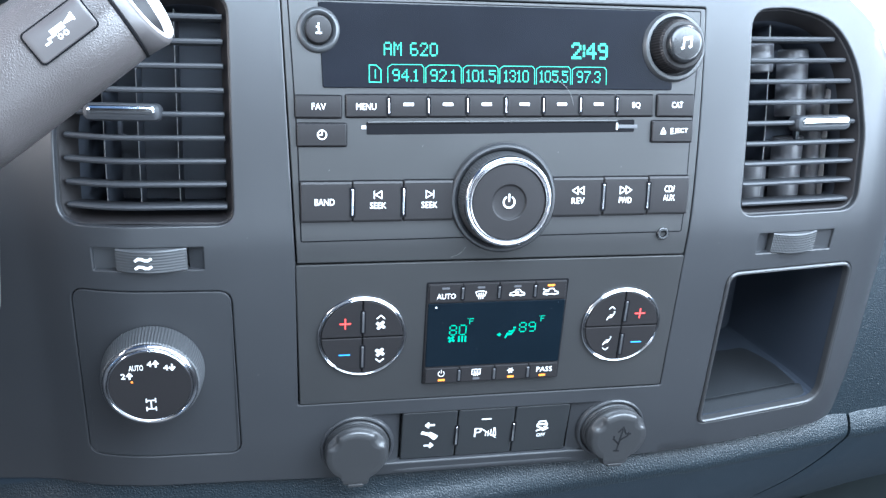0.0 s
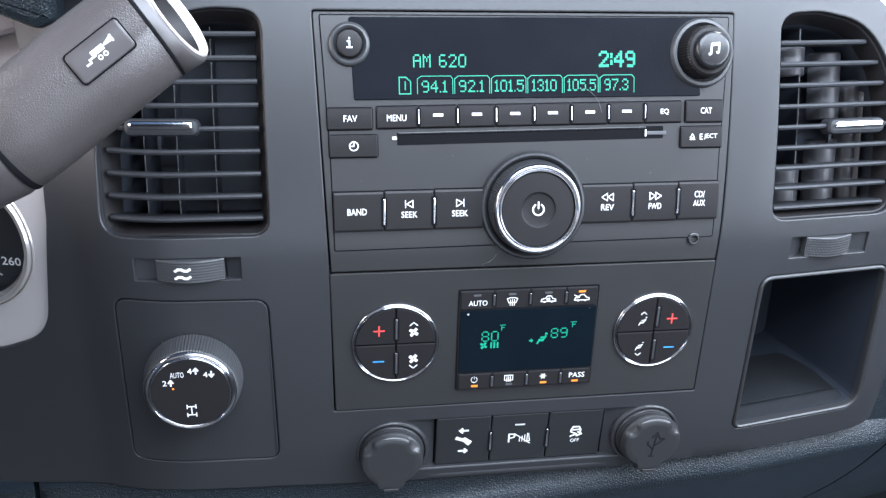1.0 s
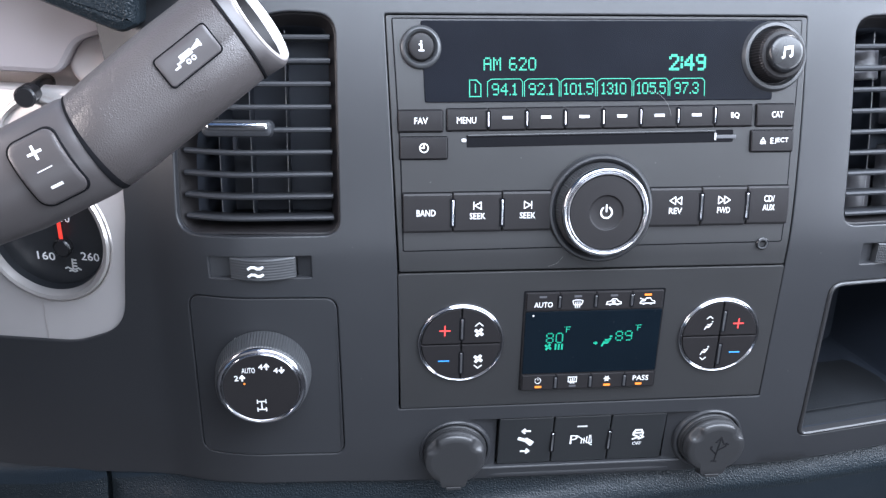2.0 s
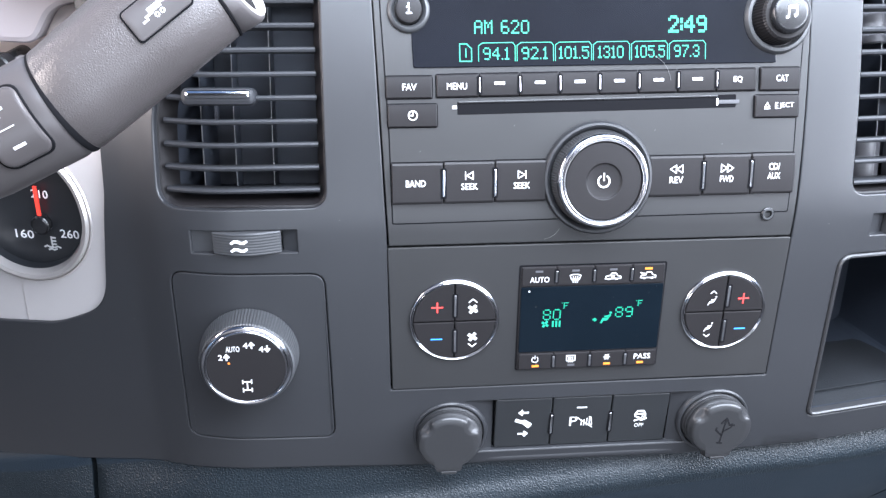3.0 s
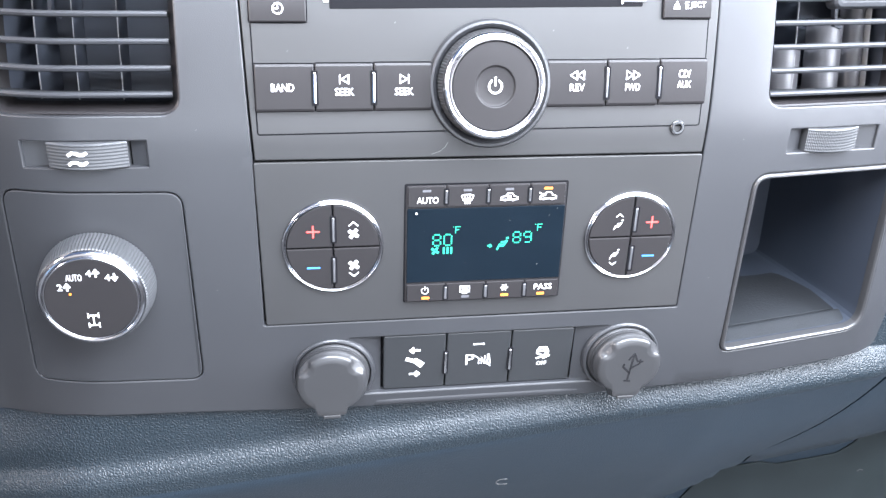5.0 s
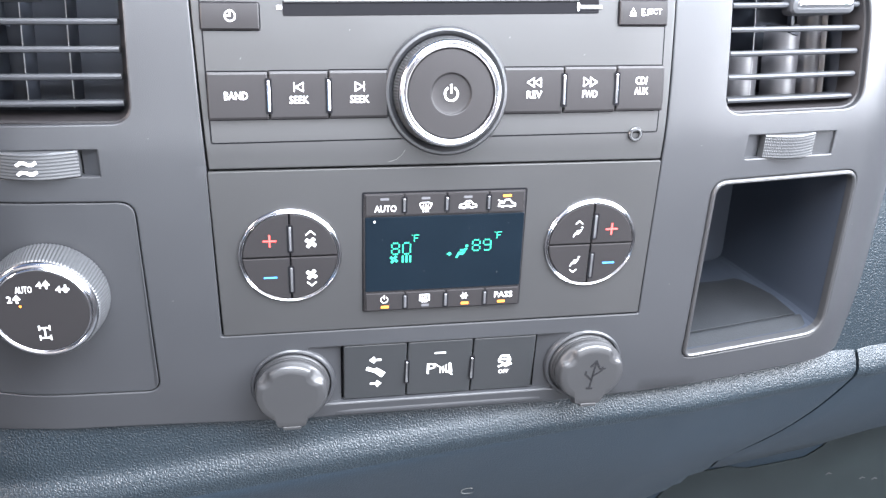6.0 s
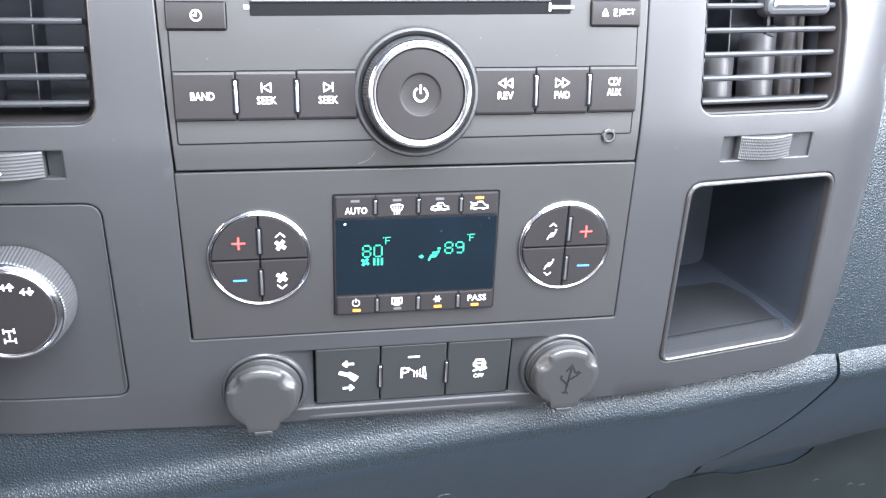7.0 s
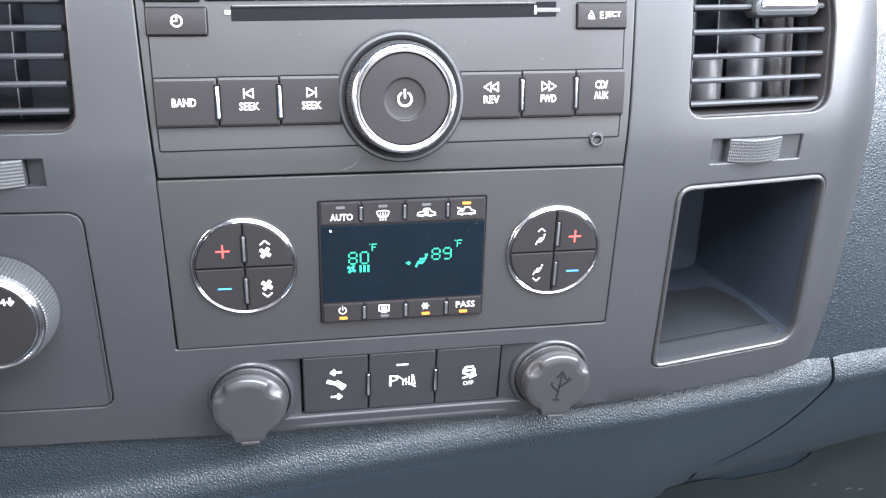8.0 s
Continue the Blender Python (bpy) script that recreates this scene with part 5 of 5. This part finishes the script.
lathe(bm, -276, 80, [(4.2, -30), (4.2, -6), (5.2, -5), (5.2, 4), (4.4, 5), (0, 5)], 24)
part("tilt_knob", bm, GLOSS, hood, "small black knob", warp=lambda u, v, w: free(u, 40 - w, v))

bm = bmesh.new()
lathe(bm, -246, 92, [(15, -8), (14.6, 1), (13.4, 2.6), (11, 3.2), (0, 3.2)], 40)
part("round_boss", bm, HOOD, hood, "round moulded boss", warp=lambda u, v, w: free(u, 62 - w, v), smooth=40)

# ---- column gear lever ----
lever = thing("gear_lever", free(-260, -190, 40), "dark grey column gear lever with grained grip and tow button", "gear lever")
SPINE = [Vector(p) for p in ((-144.8, -47.6, 135.8), (-149.2, -49.2, 132.6), (-165.4, -54.6, 125.0), (-190.2, -62.2, 106.6), (-214.0, -69.8, 88.3), (-241.0, -73.0, 75.3), (-269.0, -75.2, 63.4), (-314.4, -77.3, 46.2), (-379.2, -80.6, 24.6))]
GIRTH = 1.08
TOWARDS = Vector((0.22, -0.93, 0.24))
REACH = [0.0]
for p, q in zip(SPINE, SPINE[1:]):
    REACH.append(REACH[-1] + (q - p).length)


def on_lever(u, v, w):
    """u along the lever from its tip, v across it (up), w out of it."""
    u, v, w = u * GIRTH, v * GIRTH, w * GIRTH
    i = max(k for k in range(len(SPINE) - 1) if REACH[k] <= max(u, 0.0))
    at = SPINE[i].lerp(SPINE[i + 1], (u - REACH[i]) / (REACH[i + 1] - REACH[i]))
    axis = (SPINE[min(i + 2, len(SPINE) - 1)] - SPINE[max(i - 1, 0)]).normalized()
    out = (TOWARDS - axis * TOWARDS.dot(axis)).normalized()
    up = axis.cross(out).normalized()
    up = up if up.z > 0 else -up
    return free(*(at + up * v + out * w))


def barrel(profile, name, mat, parent, label="", slant=0.0):
    bm = bmesh.new()
    rings = []
    for u, rv, rw in profile:
        rings.append([bm.verts.new((u + slant * max(0.0, 21 - u) / 10 * rw * math.sin(2 * math.pi * i / 48), rv * math.cos(2 * math.pi * i / 48), rw * math.sin(2 * math.pi * i / 48))) for i in range(48)])
    for a, b in zip(rings, rings[1:]):
        bridge(bm, a, b)
    if profile[0][1] < 12:
        bm.faces.new(rings[0])
    return part(name, bm, mat, parent, label, warp=on_lever, smooth=40)


end = barrel([(11.4, 16.6, 15.0), (11.8, 17.4, 15.8), (13.2, 18.2, 16.6), (20, 18.6, 17.0), (21, 18.2, 16.6)], "end_cap", LEVER, lever, "smooth rounded end cap", 0.34)
barrel([(13.0, 15.0, 13.4), (11.4, 15.2, 13.6), (10.8, 15.6, 14.0), (10.8, 16.2, 14.6), (11.4, 16.7, 15.1), (12.0, 16.8, 15.2)], "end_trim", SILVER, end, "bright trim round the lever's end", 0.34)
barrel([(19.0, 9.0, 7.6), (18.4, 13.6, 12.0), (16.0, 14.8, 13.2), (11.6, 15.3, 13.7)], "end_recess", BUTTON, end, "dark hollow in the lever's end", 0.34)
grip = barrel([(21.2, 18.0, 16.4), (22.2, 18.8, 17.2), (45, 19.0, 17.6), (70, 18.6, 17.4), (80.5, 18.2, 17.0), (81.5, 17.4, 16.2)], "grip", GRIP, lever, "leather-grained grip")
stalk = barrel([(80, 17.0, 15.8), (82.2, 17.9, 16.8), (85, 18.4, 17.2), (110, 18.2, 17.4), (135, 16.6, 16), (190, 13, 13), (240, 11, 11)], "stalk", LEVER, lever)

barrel([(20.7, 18.3, 16.7), (20.9, 18.95, 17.35), (21.6, 18.98, 17.38), (21.8, 18.3, 16.7)], "seam_ring", WELL, grip)
barrel([(80.6, 17.8, 16.6), (80.8, 18.34, 17.14), (81.7, 18.3, 17.1), (81.9, 17.6, 16.4)], "seam_ring", WELL, grip)


def inlay(parent, name, u0, u1, v0, v1, r, mat, radius, lift, soft):
    """A raised key that follows the barrel."""
    bm = bmesh.new()
    sheet(bm, rrect(u0 + soft, v0 + soft, u1 - soft, v1 - soft, r, 6), [], 1.6, lift, soft, lift + 1.0)
    return part(name, bm, mat, parent, warp=lambda u, v, w: on_lever(u, v, math.sqrt(max(1.0, radius ** 2 - v * v * 0.88)) + w), smooth=24)


def on_key(radius):
    return lambda u, v, w: on_lever(u, v, math.sqrt(max(1.0, radius ** 2 - v * v * 0.88)) + w)


inlay(grip, "button_gap", 27.8, 49.2, -3.1, 8.3, 1.4, WELL, 18.0, 0.25, 0.1)
tow = inlay(grip, "tow_button", 28.3, 48.7, -2.6, 7.8, 1.0, LEVER, 18.0, 0.6, 0.4)
flip = lambda u, v, w: on_key(18.0)(77 - u, v, w)
drawn(tow, "trailer_mark", [[(-0.22, 0.12), (0.12, 0.12)]], PRINT_GREY, 38.5, 2.2, 9.4, 0.62, 0.2, warp=flip)
drawn(tow, "hitch_mark", [[(-0.62, -0.08), (-0.45, -0.08), (-0.45, 0.02), (-0.2, 0.02)]], PRINT_GREY, 38.5, 2.2, 9.4, 0.62, 0.07, warp=flip)
for a in (-0.1, 0.12):
    drawn(tow, "wheel_mark", [[(a + 0.07 * math.cos(b), -0.12 + 0.07 * math.sin(b)) for b in np.linspace(0, 2 * math.pi, 9)]], PRINT_GREY, 38.5, 2.2, 9.4, 0.62, 0.045, warp=flip)
drawn(tow, "slope_mark", [[(0.24, 0.14), (0.6, 0.26)], [(0.24, 0.14), (0.6, 0.18)], [(0.26, 0.13), (0.6, 0.1)], [(0.58, 0.28), (0.58, 0.06)]], PRINT_GREY, 38.5, 2.2, 9.4, 0.62, 0.06, warp=flip)
inlay(stalk, "rocker_gap", 86.6, 104.2, -12.2, 12.2, 3.8, WELL, 17.6, 0.5, 0.1)
rocker = inlay(stalk, "rocker_switch", 87.2, 103.6, -11.6, 11.6, 2.8, LEVER, 17.6, 1.7, 0.9)
drawn(rocker, "plus_mark", PLUS, PRINT, 95.4, 6.0, 4.2, 1.72, 0.2, warp=on_key(17.6))
drawn(rocker, "divider_mark", PLUS[:1], PRINT, 95.4, 0.0, 5.0, 1.72, 0.06, warp=on_key(17.6))
drawn(rocker, "minus_mark", PLUS[:1], PRINT, 95.4, -6.2, 3.4, 1.72, 0.28, warp=on_key(17.6))

# ---- unseen steering column, added to carry the lever and block driver-side light ----
column = thing("steering_column", free(-420, 80, 20), "unseen dark plastic steering column shroud", "steering column")
bm = bmesh.new()
rings = []
for y, z, ru, rv in ((150, 10, 64, 70), (40, 16, 66, 74), (-80, 26, 62, 70), (-180, 36, 54, 60), (-230, 42, 44, 48), (-240, 43, 30, 34)):
    rings.append([bm.verts.new((-418 + ru * math.cos(2 * math.pi * i / 36), y, z + rv * math.sin(2 * math.pi * i / 36))) for i in range(36)])
for a, b in zip(rings, rings[1:]):
    bridge(bm, a, b)
bm.faces.new(rings[-1])
part("shroud", bm, LEVER, column, warp=free, smooth=50)
